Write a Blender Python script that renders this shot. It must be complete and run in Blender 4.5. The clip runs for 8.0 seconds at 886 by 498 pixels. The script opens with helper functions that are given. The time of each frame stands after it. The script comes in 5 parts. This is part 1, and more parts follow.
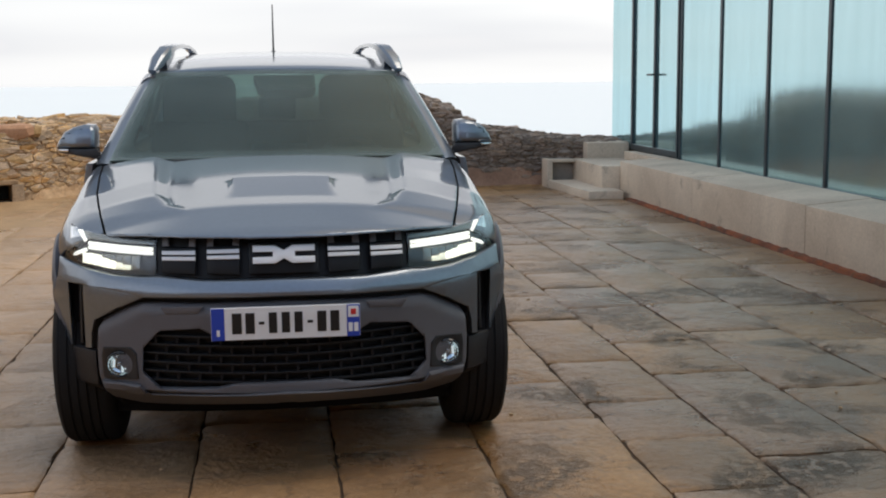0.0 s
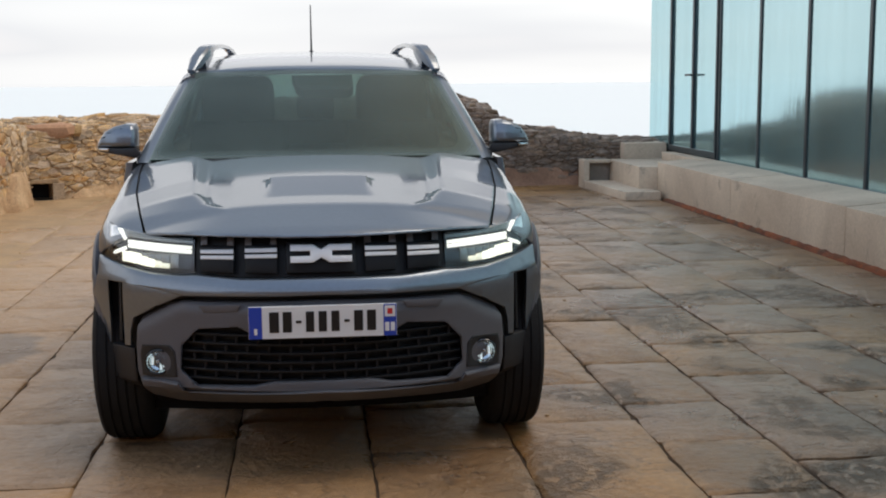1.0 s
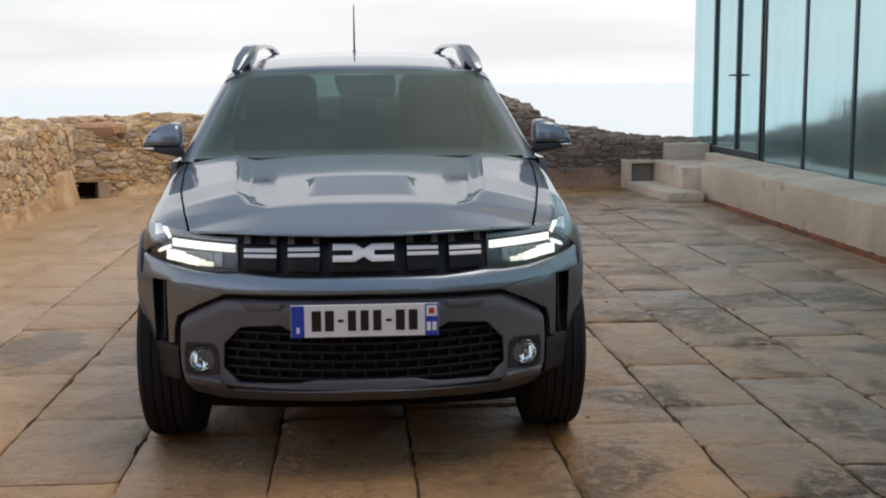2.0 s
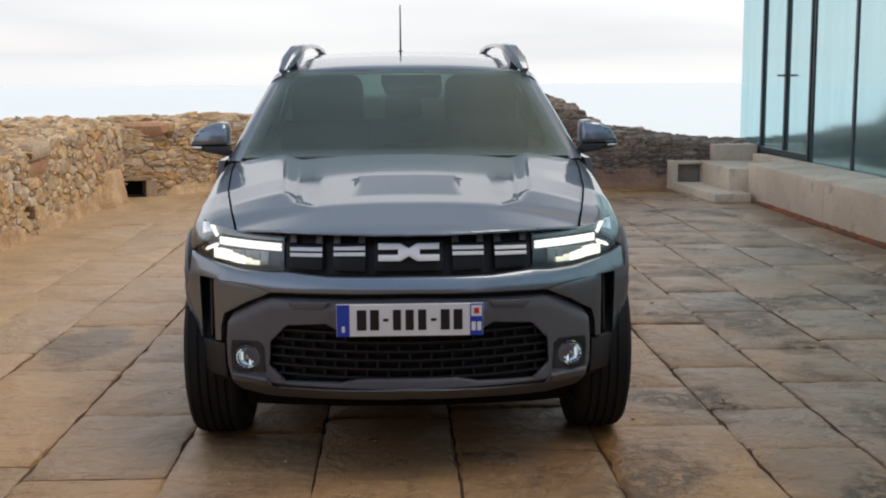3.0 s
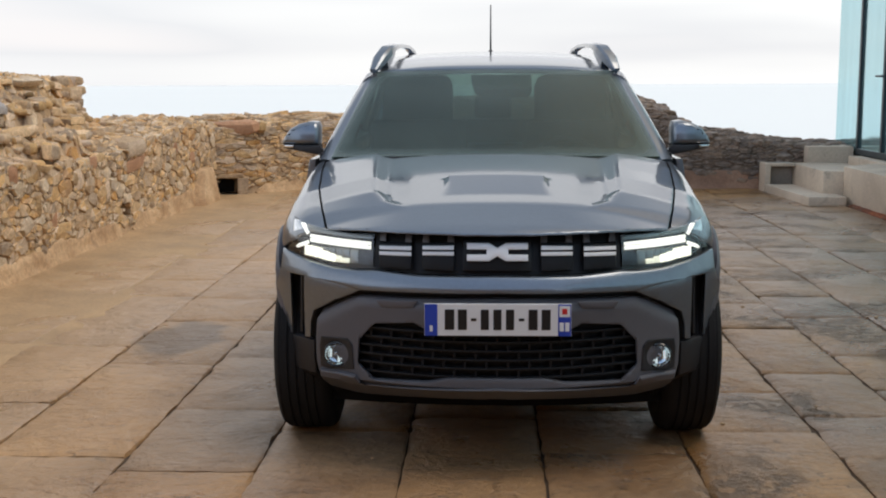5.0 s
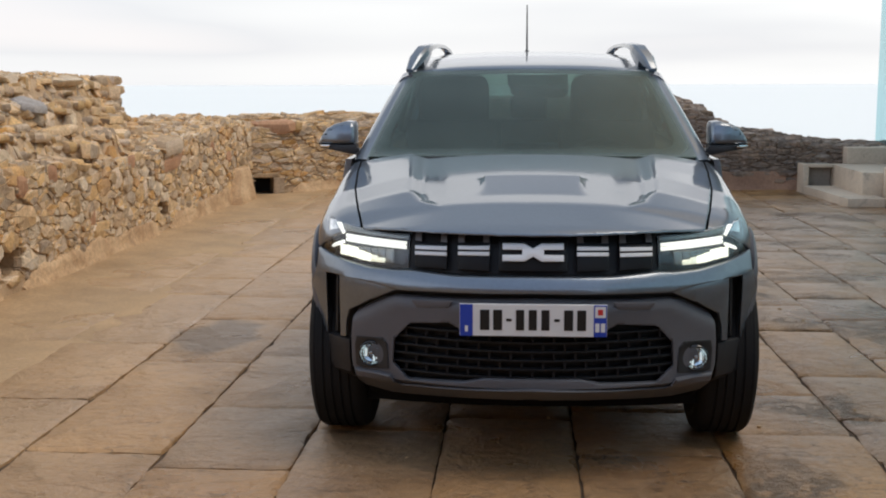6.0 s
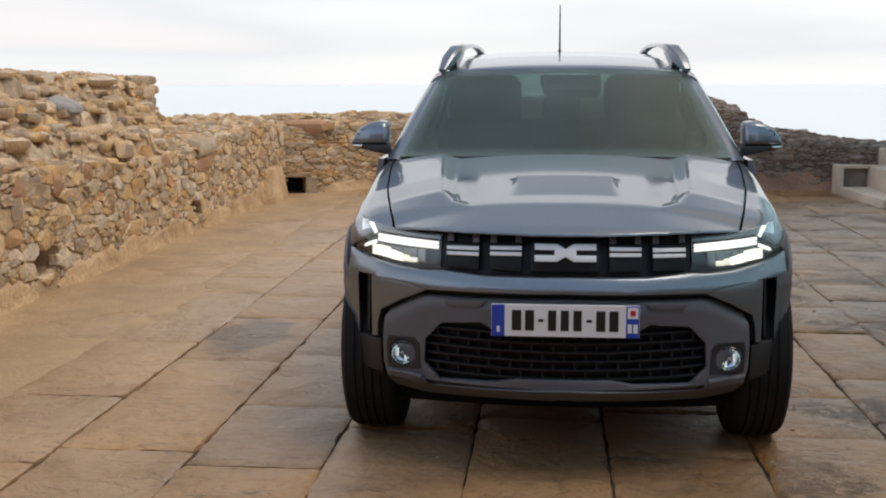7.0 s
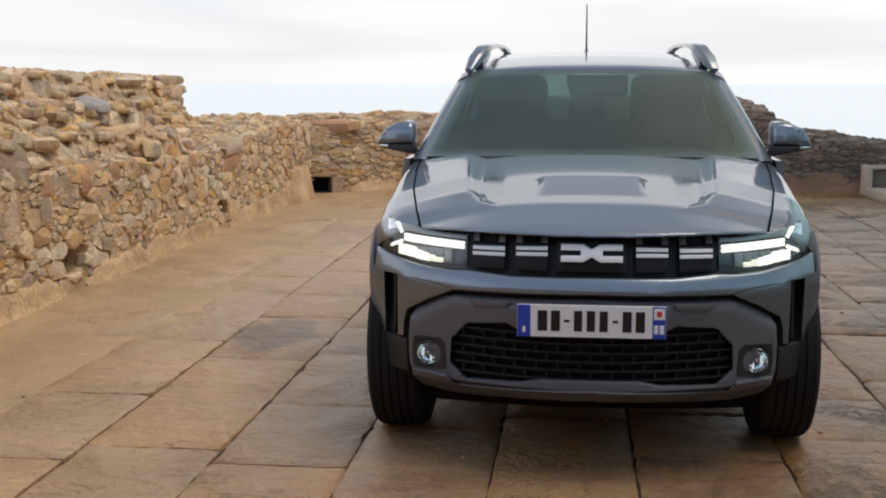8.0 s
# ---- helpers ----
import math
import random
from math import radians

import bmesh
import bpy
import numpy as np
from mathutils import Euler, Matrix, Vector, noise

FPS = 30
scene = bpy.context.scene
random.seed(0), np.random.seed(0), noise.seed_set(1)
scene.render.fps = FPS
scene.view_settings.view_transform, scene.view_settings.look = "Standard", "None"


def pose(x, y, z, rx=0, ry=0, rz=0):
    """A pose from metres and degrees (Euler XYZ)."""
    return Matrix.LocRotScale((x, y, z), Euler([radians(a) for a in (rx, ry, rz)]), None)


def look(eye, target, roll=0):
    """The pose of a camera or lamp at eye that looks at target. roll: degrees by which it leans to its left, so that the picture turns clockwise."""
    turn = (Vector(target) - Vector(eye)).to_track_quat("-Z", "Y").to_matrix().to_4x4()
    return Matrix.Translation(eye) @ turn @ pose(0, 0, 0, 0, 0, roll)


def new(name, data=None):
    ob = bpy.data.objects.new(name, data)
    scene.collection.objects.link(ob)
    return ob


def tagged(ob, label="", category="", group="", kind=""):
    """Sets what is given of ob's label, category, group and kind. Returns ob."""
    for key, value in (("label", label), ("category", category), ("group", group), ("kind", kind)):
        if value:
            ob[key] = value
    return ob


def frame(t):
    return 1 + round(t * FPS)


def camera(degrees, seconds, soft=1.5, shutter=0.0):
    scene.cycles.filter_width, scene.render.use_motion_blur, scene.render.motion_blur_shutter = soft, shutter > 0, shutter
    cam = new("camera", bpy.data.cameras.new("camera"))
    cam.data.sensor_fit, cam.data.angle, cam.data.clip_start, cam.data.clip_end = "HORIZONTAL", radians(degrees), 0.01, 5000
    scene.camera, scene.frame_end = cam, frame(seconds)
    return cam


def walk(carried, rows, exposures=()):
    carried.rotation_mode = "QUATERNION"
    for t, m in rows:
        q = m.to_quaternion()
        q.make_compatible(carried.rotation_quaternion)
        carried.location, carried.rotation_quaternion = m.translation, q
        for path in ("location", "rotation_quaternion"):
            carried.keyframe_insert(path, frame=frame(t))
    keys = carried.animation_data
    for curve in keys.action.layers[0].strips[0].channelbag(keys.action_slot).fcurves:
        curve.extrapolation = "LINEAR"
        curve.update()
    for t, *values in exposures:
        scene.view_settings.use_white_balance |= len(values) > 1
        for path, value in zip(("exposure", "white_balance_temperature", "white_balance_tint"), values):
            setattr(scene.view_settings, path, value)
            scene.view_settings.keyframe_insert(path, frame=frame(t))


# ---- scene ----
cam = camera(41.07, 8.0, soft=2.0)
# seconds, eye x, y, z, yaw, pitch, roll
ROWS = [
    (0.0, -0.0160, -4.1582, 1.4155, -7.969, -8.153, -0.522),
    (0.5, -0.0177, -4.1582, 1.4154, -7.161, -8.142, -0.501),
    (1.0, -0.0198, -4.1582, 1.4154, -6.222, -8.133, -0.476),
    (1.5, -0.0219, -4.1582, 1.4153, -5.245, -8.124, -0.448),
    (3.0, -0.0289, -4.1583, 1.4151, -2.076, -8.104, -0.347),
    (3.5, -0.0313, -4.1584, 1.4150, -0.970, -8.099, -0.310),
    (4.0, -0.0336, -4.1584, 1.4150, 0.095, -8.094, -0.274),
    (4.5, -0.0358, -4.1584, 1.4149, 1.095, -8.091, -0.238),
    (5.0, -0.0381, -4.1585, 1.4149, 2.132, -8.088, -0.204),
    (6.5, -0.0435, -4.1585, 1.4147, 4.584, -8.082, -0.117),
    (7.0, -0.0452, -4.1586, 1.4147, 5.344, -8.081, -0.095),
    (7.5, -0.0465, -4.1586, 1.4146, 5.954, -8.081, -0.079),
    (8.0, -0.0479, -4.1586, 1.4146, 6.578, -8.081, -0.069),
]
walk(cam, [(t, pose(x, y, z, 90 + pitch, 0, yaw) @ pose(0, 0, 0, 0, 0, roll)) for t, x, y, z, yaw, pitch, roll in ROWS])

# ---- sky and sun: a bright overcast evening by the sea ----
SUN_HEIGHT, SUN_WAY = radians(58), radians(94)   # height over the horizon; turn from +y towards +x
EXPOSURE = 0.0
scene.view_settings.exposure = EXPOSURE


def links(tree, *pairs):
    for a, b in pairs:
        tree.links.new(a, b)


def node(tree, kind, **values):
    n = tree.nodes.new(kind)
    for key, value in values.items():
        n.inputs[key.replace("_", " ")].default_value = value
    return n


def ramp(tree, stops):
    n = tree.nodes.new("ShaderNodeValToRGB")
    e = n.color_ramp.elements
    while len(e) < len(stops):
        e.new(0.5)
    for item, (at, c) in zip(e, stops):
        item.position, item.color = at, (*c, 1) if len(c) == 3 else c
    return n


def grey(v):
    return (v, v, v)


def make_sky():
    world = bpy.data.worlds.new("overcast_sky")
    scene.world, world.use_nodes = world, True
    t = world.node_tree
    t.nodes.clear()
    out, back = t.nodes.new("ShaderNodeOutputWorld"), node(t, "ShaderNodeBackground", Strength=1.0)
    sky = t.nodes.new("ShaderNodeTexSky")
    sky.sky_type, sky.sun_disc = "NISHITA", False
    sky.sun_elevation, sky.sun_rotation = SUN_HEIGHT, SUN_WAY
    dim = t.nodes.new("ShaderNodeVectorMath")
    dim.operation = "SCALE"
    dim.inputs["Scale"].default_value = 0.12
    co = t.nodes.new("ShaderNodeTexCoord")
    squash = t.nodes.new("ShaderNodeMapping")
    squash.inputs["Scale"].default_value = (1.3, 1.3, 13.0)
    squash.inputs["Location"].default_value = (0.35, 0.0, 0.1)
    clouds = node(t, "ShaderNodeTexNoise", Scale=1.4, Detail=2.5, Roughness=0.42, Distortion=0.25)
    tone = ramp(t, [(0.34, (1.06, 1.06, 1.065)), (0.47, (1.0, 1.0, 1.005)), (0.60, (0.87, 0.875, 0.905)), (0.74, (0.97, 0.94, 0.95))])
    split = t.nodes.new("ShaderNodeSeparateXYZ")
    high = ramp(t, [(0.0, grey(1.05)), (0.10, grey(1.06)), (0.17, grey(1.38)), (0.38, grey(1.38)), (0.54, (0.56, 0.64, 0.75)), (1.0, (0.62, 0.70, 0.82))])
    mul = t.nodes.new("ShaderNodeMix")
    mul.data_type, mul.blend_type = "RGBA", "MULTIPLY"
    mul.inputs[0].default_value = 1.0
    mix = t.nodes.new("ShaderNodeMix")
    mix.data_type = "RGBA"
    mix.inputs[0].default_value = 0.9
    # the cloud is brightest and warmest where the sun stands behind it
    toward = t.nodes.new("ShaderNodeVectorMath")
    toward.operation = "DOT_PRODUCT"
    toward.inputs[1].default_value = (math.sin(radians(40)) * math.cos(radians(54)), math.cos(radians(40)) * math.cos(radians(54)), math.sin(radians(54)))
    away = ramp(t, [(0.10, (0.82, 0.97, 1.19)), (0.50, grey(1.0))])
    half = t.nodes.new("ShaderNodeMapRange")
    half.inputs["From Min"].default_value = -1.0
    dimmer = t.nodes.new("ShaderNodeMix")
    dimmer.data_type, dimmer.blend_type = "RGBA", "MULTIPLY"
    dimmer.inputs[0].default_value = 1.0
    near = ramp(t, [(0.925, grey(0.0)), (0.965, grey(0.6)), (1.0, grey(1.0))])
    warm = t.nodes.new("ShaderNodeMix")
    warm.data_type = "RGBA"
    warm.inputs[7].default_value = (1.02, 0.83, 0.64, 1)
    links(t, (co.outputs["Generated"], toward.inputs[0]), (toward.outputs["Value"], near.inputs[0]))
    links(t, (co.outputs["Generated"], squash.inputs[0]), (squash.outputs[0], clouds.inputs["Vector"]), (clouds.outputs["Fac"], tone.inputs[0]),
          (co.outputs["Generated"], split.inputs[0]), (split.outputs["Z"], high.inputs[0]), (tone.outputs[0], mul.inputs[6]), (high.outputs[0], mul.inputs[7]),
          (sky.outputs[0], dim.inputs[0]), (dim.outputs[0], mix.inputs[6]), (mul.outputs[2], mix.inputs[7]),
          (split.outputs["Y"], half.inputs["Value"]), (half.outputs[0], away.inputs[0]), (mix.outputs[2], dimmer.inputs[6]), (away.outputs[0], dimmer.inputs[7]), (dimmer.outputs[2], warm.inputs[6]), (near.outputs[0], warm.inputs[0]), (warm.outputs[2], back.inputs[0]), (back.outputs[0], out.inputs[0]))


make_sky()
sun = new("sun", bpy.data.lights.new("sun", "SUN"))
sun.data.energy, sun.data.angle, sun.data.color = 1.75, radians(36), (1.0, 0.86, 0.70)
SUN_FROM = Vector((math.sin(SUN_WAY) * math.cos(SUN_HEIGHT), math.cos(SUN_WAY) * math.cos(SUN_HEIGHT), math.sin(SUN_HEIGHT)))
sun.matrix_world = look(SUN_FROM * 30, (0, 0, 0))


# ---- materials ----
def surface(name, dark, light, scale=3.0, fine=40.0, rough=(0.6, 0.85), bump=0.3, depth=0.01, metal=0.0, coat=0.0, vary=0.0, grain=0.35, local=False, spots=None, stretch=None, gloss=0.5):
    """A worn surface: colours that drift at one scale, grain and relief at a finer one; vary: how far single pieces differ in tone."""
    m = bpy.data.materials.new(name)
    m.use_nodes = True
    t = m.node_tree
    b = t.nodes["Principled BSDF"]
    b.inputs["Metallic"].default_value, b.inputs["Coat Weight"].default_value, b.inputs["Coat Roughness"].default_value = metal, coat, 0.06
    b.inputs["Specular IOR Level"].default_value = gloss
    if local:
        place = t.nodes.new("ShaderNodeTexCoord").outputs["Object"]
    else:
        place = t.nodes.new("ShaderNodeNewGeometry").outputs["Position"]
    if stretch:
        mp = t.nodes.new("ShaderNodeMapping")
        mp.inputs["Scale"].default_value = stretch
        links(t, (place, mp.inputs[0]))
        place = mp.outputs[0]
    large = node(t, "ShaderNodeTexNoise", Scale=scale, Detail=6.0, Roughness=0.6, Distortion=0.4)
    small = node(t, "ShaderNodeTexNoise", Scale=fine, Detail=5.0, Roughness=0.65)
    links(t, (place, large.inputs["Vector"]), (place, small.inputs["Vector"]))
    tone = ramp(t, [(0.32, dark), (0.66, light)])
    links(t, (large.outputs["Fac"], tone.inputs[0]))
    speck = ramp(t, [(0.25, grey(1.0 - grain)), (0.7, grey(1.0 + 0.0))])
    links(t, (small.outputs["Fac"], speck.inputs[0]))
    mul = t.nodes.new("ShaderNodeMix")
    mul.data_type, mul.blend_type = "RGBA", "MULTIPLY"
    mul.inputs[0].default_value = 1.0
    links(t, (tone.outputs[0], mul.inputs[6]), (speck.outputs[0], mul.inputs[7]))
    colour = mul.outputs[2]
    if spots:   # (scale, threshold, colour): patches of another colour
        s = node(t, "ShaderNodeTexNoise", Scale=spots[0], Detail=7.0, Roughness=0.7, Distortion=0.8)
        edge = ramp(t, [(spots[1], grey(0.0)), (min(1.0, spots[1] + 0.09), grey(0.85))])
        over = t.nodes.new("ShaderNodeMix")
        over.data_type = "RGBA"
        over.inputs[7].default_value = (*spots[2], 1)
        links(t, (place, s.inputs["Vector"]), (s.outputs["Fac"], edge.inputs[0]), (edge.outputs[0], over.inputs[0]), (colour, over.inputs[6]))
        colour = over.outputs[2]
    if vary:
        info, rng = t.nodes.new("ShaderNodeObjectInfo"), t.nodes.new("ShaderNodeMapRange")
        isle = t.nodes.new("ShaderNodeNewGeometry")
        add = t.nodes.new("ShaderNodeMath")
        add.operation = "ADD"
        frac = t.nodes.new("ShaderNodeMath")
        frac.operation = "FRACT"
        links(t, (info.outputs["Random"], add.inputs[0]), (isle.outputs["Random Per Island"], add.inputs[1]), (add.outputs[0], frac.inputs[0]))
        rng.inputs["To Min"].default_value, rng.inputs["To Max"].default_value = 1 - vary, 1 + vary
        hue, rng2 = t.nodes.new("ShaderNodeHueSaturation"), t.nodes.new("ShaderNodeMapRange")
        f2 = t.nodes.new("ShaderNodeMath")
        f2.operation = "MULTIPLY"
        f2.inputs[1].default_value = 7.13
        f3 = t.nodes.new("ShaderNodeMath")
        f3.operation = "FRACT"
        rng2.inputs["To Min"].default_value, rng2.inputs["To Max"].default_value = 1 - vary * 0.8, 1 + vary * 0.9
        links(t, (frac.outputs[0], rng.inputs["Value"]), (rng.outputs[0], hue.inputs["Value"]), (frac.outputs[0], f2.inputs[0]), (f2.outputs[0], f3.inputs[0]),
              (f3.outputs[0], rng2.inputs["Value"]), (rng2.outputs[0], hue.inputs["Saturation"]), (colour, hue.inputs["Color"]))
        colour = hue.outputs[0]
    links(t, (colour, b.inputs["Base Color"]))
    r = t.nodes.new("ShaderNodeMapRange")
    r.inputs["From Min"].default_value, r.inputs["From Max"].default_value = 0.3, 0.7
    r.inputs["To Min"].default_value, r.inputs["To Max"].default_value = rough
    links(t, (large.outputs["Fac"], r.inputs["Value"]), (r.outputs[0], b.inputs["Roughness"]))
    if bump:
        both = t.nodes.new("ShaderNodeMath")
        both.operation = "ADD"
        bp = node(t, "ShaderNodeBump", Strength=bump, Distance=depth)
        links(t, (small.outputs["Fac"], both.inputs[0]), (large.outputs["Fac"], both.inputs[1]), (both.outputs[0], bp.inputs["Height"]), (bp.outputs[0], b.inputs["Normal"]))
    return m


def plain(name, colour, rough=0.5, metal=0.0, coat=0.0, emit=0.0, glow=None, gloss=0.5):
    m = bpy.data.materials.new(name)
    m.use_nodes = True
    b = m.node_tree.nodes["Principled BSDF"]
    b.inputs["Base Color"].default_value = (*colour, 1)
    b.inputs["Roughness"].default_value, b.inputs["Metallic"].default_value, b.inputs["Coat Weight"].default_value = rough, metal, coat
    b.inputs["Specular IOR Level"].default_value = gloss
    if emit:
        b.inputs["Emission Color"].default_value, b.inputs["Emission Strength"].default_value = (*(glow or colour), 1), emit
    return m


def pane(name, tint, mirror, rough=0.02, ripple=0.0, sheen=(1, 1, 1), film=None):
    """Sheet glass: a share of mirror, the rest seen through and tinted."""
    m = bpy.data.materials.new(name)
    m.use_nodes = True
    t = m.node_tree
    t.nodes.clear()
    out, mix = t.nodes.new("ShaderNodeOutputMaterial"), t.nodes.new("ShaderNodeMixShader")
    mix.inputs[0].default_value = mirror
    clear, shine = t.nodes.new("ShaderNodeBsdfTransparent"), t.nodes.new("ShaderNodeBsdfGlossy")
    clear.inputs[0].default_value, shine.inputs[0].default_value, shine.inputs["Roughness"].default_value = (*tint, 1), (*sheen, 1), rough
    face = node(t, "ShaderNodeLayerWeight", Blend=0.5)
    power, keep = t.nodes.new("ShaderNodeMath"), t.nodes.new("ShaderNodeMapRange")
    power.operation = "POWER"
    power.inputs[1].default_value = 5.0
    keep.inputs["To Min"].default_value = mirror
    links(t, (face.outputs["Facing"], power.inputs[0]), (power.outputs[0], keep.inputs["Value"]), (keep.outputs[0], mix.inputs[0]), (clear.outputs[0], mix.inputs[1]), (shine.outputs[0], mix.inputs[2]), (mix.outputs[0], out.inputs[0]))
    if film:    # a streaked diffuse layer that lightens the glass
        dull, veil = t.nodes.new("ShaderNodeBsdfDiffuse"), t.nodes.new("ShaderNodeMixShader")
        dull.inputs[0].default_value = (*film[1], 1)
        where, long = t.nodes.new("ShaderNodeNewGeometry"), t.nodes.new("ShaderNodeMapping")
        long.inputs["Scale"].default_value = (1.0, 1.5, 0.12)
        streak, share = node(t, "ShaderNodeTexNoise", Scale=2.0, Detail=5.0, Roughness=0.6), t.nodes.new("ShaderNodeMapRange")
        share.inputs["From Min"].default_value, share.inputs["From Max"].default_value = 0.3, 0.7
        share.inputs["To Min"].default_value, share.inputs["To Max"].default_value = film[0] * 0.5, film[0] * 1.5
        links(t, (where.outputs["Position"], long.inputs[0]), (long.outputs[0], streak.inputs["Vector"]), (streak.outputs["Fac"], share.inputs["Value"]), (share.outputs[0], veil.inputs[0]),
              (mix.outputs[0], veil.inputs[1]), (dull.outputs[0], veil.inputs[2]), (veil.outputs[0], out.inputs[0]))
    if ripple:
        place, mp = t.nodes.new("ShaderNodeNewGeometry"), t.nodes.new("ShaderNodeMapping")
        mp.inputs["Scale"].default_value = (1.0, 3.0, 0.12)
        wave, bp = node(t, "ShaderNodeTexNoise", Scale=2.2, Detail=3.0), node(t, "ShaderNodeBump", Strength=ripple, Distance=0.02)
        links(t, (place.outputs["Position"], mp.inputs[0]), (mp.outputs[0], wave.inputs["Vector"]), (wave.outputs["Fac"], bp.inputs["Height"]), (bp.outputs[0], shine.inputs["Normal"]))
    return m




def flagstone_surface():
    """Worn sandstone flags: warm and grey fields, flaked hollows in clusters, hairline cracks, a damp stain."""
    m = surface("flagstone", (0.295, 0.160, 0.073), (0.53, 0.308, 0.143), 1.2, 30.0, (0.21, 0.46), 0.0, vary=0.13, grain=0.40, gloss=0.58)
    t = m.node_tree
    b = t.nodes["Principled BSDF"]
    first = b.inputs["Base Color"].links[0].from_socket
    place = t.nodes.new("ShaderNodeNewGeometry").outputs["Position"]
    flake = node(t, "ShaderNodeTexNoise", Scale=15.0, Detail=10.0, Roughness=0.72, Distortion=0.0)
    where = node(t, "ShaderNodeTexNoise", Scale=1.7, Detail=2.0)
    relief = node(t, "ShaderNodeTexNoise", Scale=4.0, Detail=11.0, Roughness=0.66, Distortion=0.3)
    warp = node(t, "ShaderNodeTexNoise", Scale=3.0, Detail=4.0)
    moved = t.nodes.new("ShaderNodeMix")
    moved.data_type = "RGBA"
    moved.inputs[0].default_value = 0.22
    crack = t.nodes.new("ShaderNodeTexVoronoi")
    crack.feature = "DISTANCE_TO_EDGE"
    crack.inputs["Scale"].default_value = 0.8
    for n in (flake, where, relief, warp):
        links(t, (place, n.inputs["Vector"]))
    links(t, (place, moved.inputs[6]), (warp.outputs["Color"], moved.inputs[7]), (moved.outputs[2], crack.inputs["Vector"]))
    hollow = ramp(t, [(0.47, grey(0.0)), (0.66, grey(1.0))])
    patch = ramp(t, [(0.53, grey(0.0)), (0.66, grey(1.0))])
    line = ramp(t, [(0.0, grey(0.8)), (0.0012, grey(0.5)), (0.003, grey(0.0))])
    links(t, (flake.outputs["Fac"], hollow.inputs[0]), (where.outputs["Fac"], patch.inputs[0]), (crack.outputs["Distance"], line.inputs[0]))

    def math_node(kind, x, y):
        n = t.nodes.new("ShaderNodeMath")
        n.operation, n.use_clamp = kind, True
        for i, v in enumerate((x, y)):
            if isinstance(v, (int, float)):
                n.inputs[i].default_value = v
            else:
                links(t, (v, n.inputs[i]))
        return n.outputs[0]
    worn = math_node("MULTIPLY", hollow.outputs[0], patch.outputs[0])
    # the side by the glass front is the more worn
    across = t.nodes.new("ShaderNodeSeparateXYZ")
    wear = t.nodes.new("ShaderNodeMapRange")
    wear.inputs["From Min"].default_value, wear.inputs["From Max"].default_value = 0.2, 1.6
    wear.inputs["To Min"].default_value, wear.inputs["To Max"].default_value = 0.10, 0.74
    links(t, (place, across.inputs[0]), (across.outputs["X"], wear.inputs["Value"]))
    low = math_node("MULTIPLY", worn, wear.outputs[0])
    damp = None
    # damp stains: centre, half length across and along, darkness
    for x, y, rx, ry, dark in ((-1.73, 2.24, 0.23, 0.44, 0.85), (2.02, 3.28, 0.24, 0.34, 0.6), (1.49, -0.08, 0.22, 0.30, 0.5), (2.22, 0.42, 0.20, 0.26, 0.7), (2.80, 1.22, 0.26, 0.22, 0.65), (2.70, 1.76, 0.24, 0.10, 0.6), (2.0, -0.27, 0.24, 0.22, 0.5), (0.95, -0.48, 0.22, 0.10, 0.55)):
        off, near = t.nodes.new("ShaderNodeVectorMath"), t.nodes.new("ShaderNodeVectorMath")
        off.operation, near.operation = "SUBTRACT", "MULTIPLY"
        off.inputs[1].default_value, near.inputs[1].default_value = (x, y, 0.0), (1 / rx, 1 / ry, 0.0)
        far = t.nodes.new("ShaderNodeVectorMath")
        far.operation = "LENGTH"
        ragged = t.nodes.new("ShaderNodeMath")
        ragged.operation = "MULTIPLY_ADD"
        ragged.inputs[1].default_value = 1.3
        share = ramp(t, [(0.56, grey(dark)), (0.68, grey(0.0))])
        half = t.nodes.new("ShaderNodeMath")
        half.operation = "MULTIPLY"
        half.inputs[1].default_value = 0.38
        links(t, (place, off.inputs[0]), (off.outputs[0], near.inputs[0]), (near.outputs[0], far.inputs[0]), (relief.outputs["Fac"], ragged.inputs[0]), (far.outputs["Value"], ragged.inputs[2]),
              (ragged.outputs[0], half.inputs[0]), (half.outputs[0], share.inputs[0]))
        damp = share.outputs[0] if damp is None else math_node("MAXIMUM", damp, share.outputs[0])
    # sandy dust trodden in towards the rubble wall
    split = t.nodes.new("ShaderNodeSeparateXYZ")
    links(t, (place, split.inputs[0]))
    side = t.nodes.new("ShaderNodeMapRange")
    side.inputs["From Min"].default_value, side.inputs["From Max"].default_value = -0.7, -2.8
    links(t, (split.outputs["X"], side.inputs["Value"]))
    dust = math_node("MULTIPLY", side.outputs[0], math_node("ADD", relief.outputs["Fac"], 0.25))
    # thin ragged scarps where the stone has split along its bed
    bed = t.nodes.new("ShaderNodeMapping")
    bed.inputs["Scale"].default_value = (0.9, 2.3, 1.0)
    layer = node(t, "ShaderNodeTexNoise", Scale=1.7, Detail=7.0, Roughness=0.58, Distortion=0.25)
    links(t, (place, bed.inputs[0]), (bed.outputs[0], layer.inputs["Vector"]))
    shelf = ramp(t, [(0.44, grey(0.0)), (0.446, grey(0.5)), (0.56, grey(0.55)), (0.566, grey(1.0))])
    edge = ramp(t, [(0.432, grey(0.0)), (0.441, grey(1.0)), (0.448, grey(0.0)), (0.552, grey(0.0)), (0.561, grey(1.0)), (0.568, grey(0.0))])
    some = ramp(t, [(0.47, grey(0.0)), (0.57, grey(0.9))])
    # broad grey-brown damp fields, the more towards the glass front
    field = node(t, "ShaderNodeTexNoise", Scale=0.55, Detail=5.0, Roughness=0.6, Distortion=0.4)
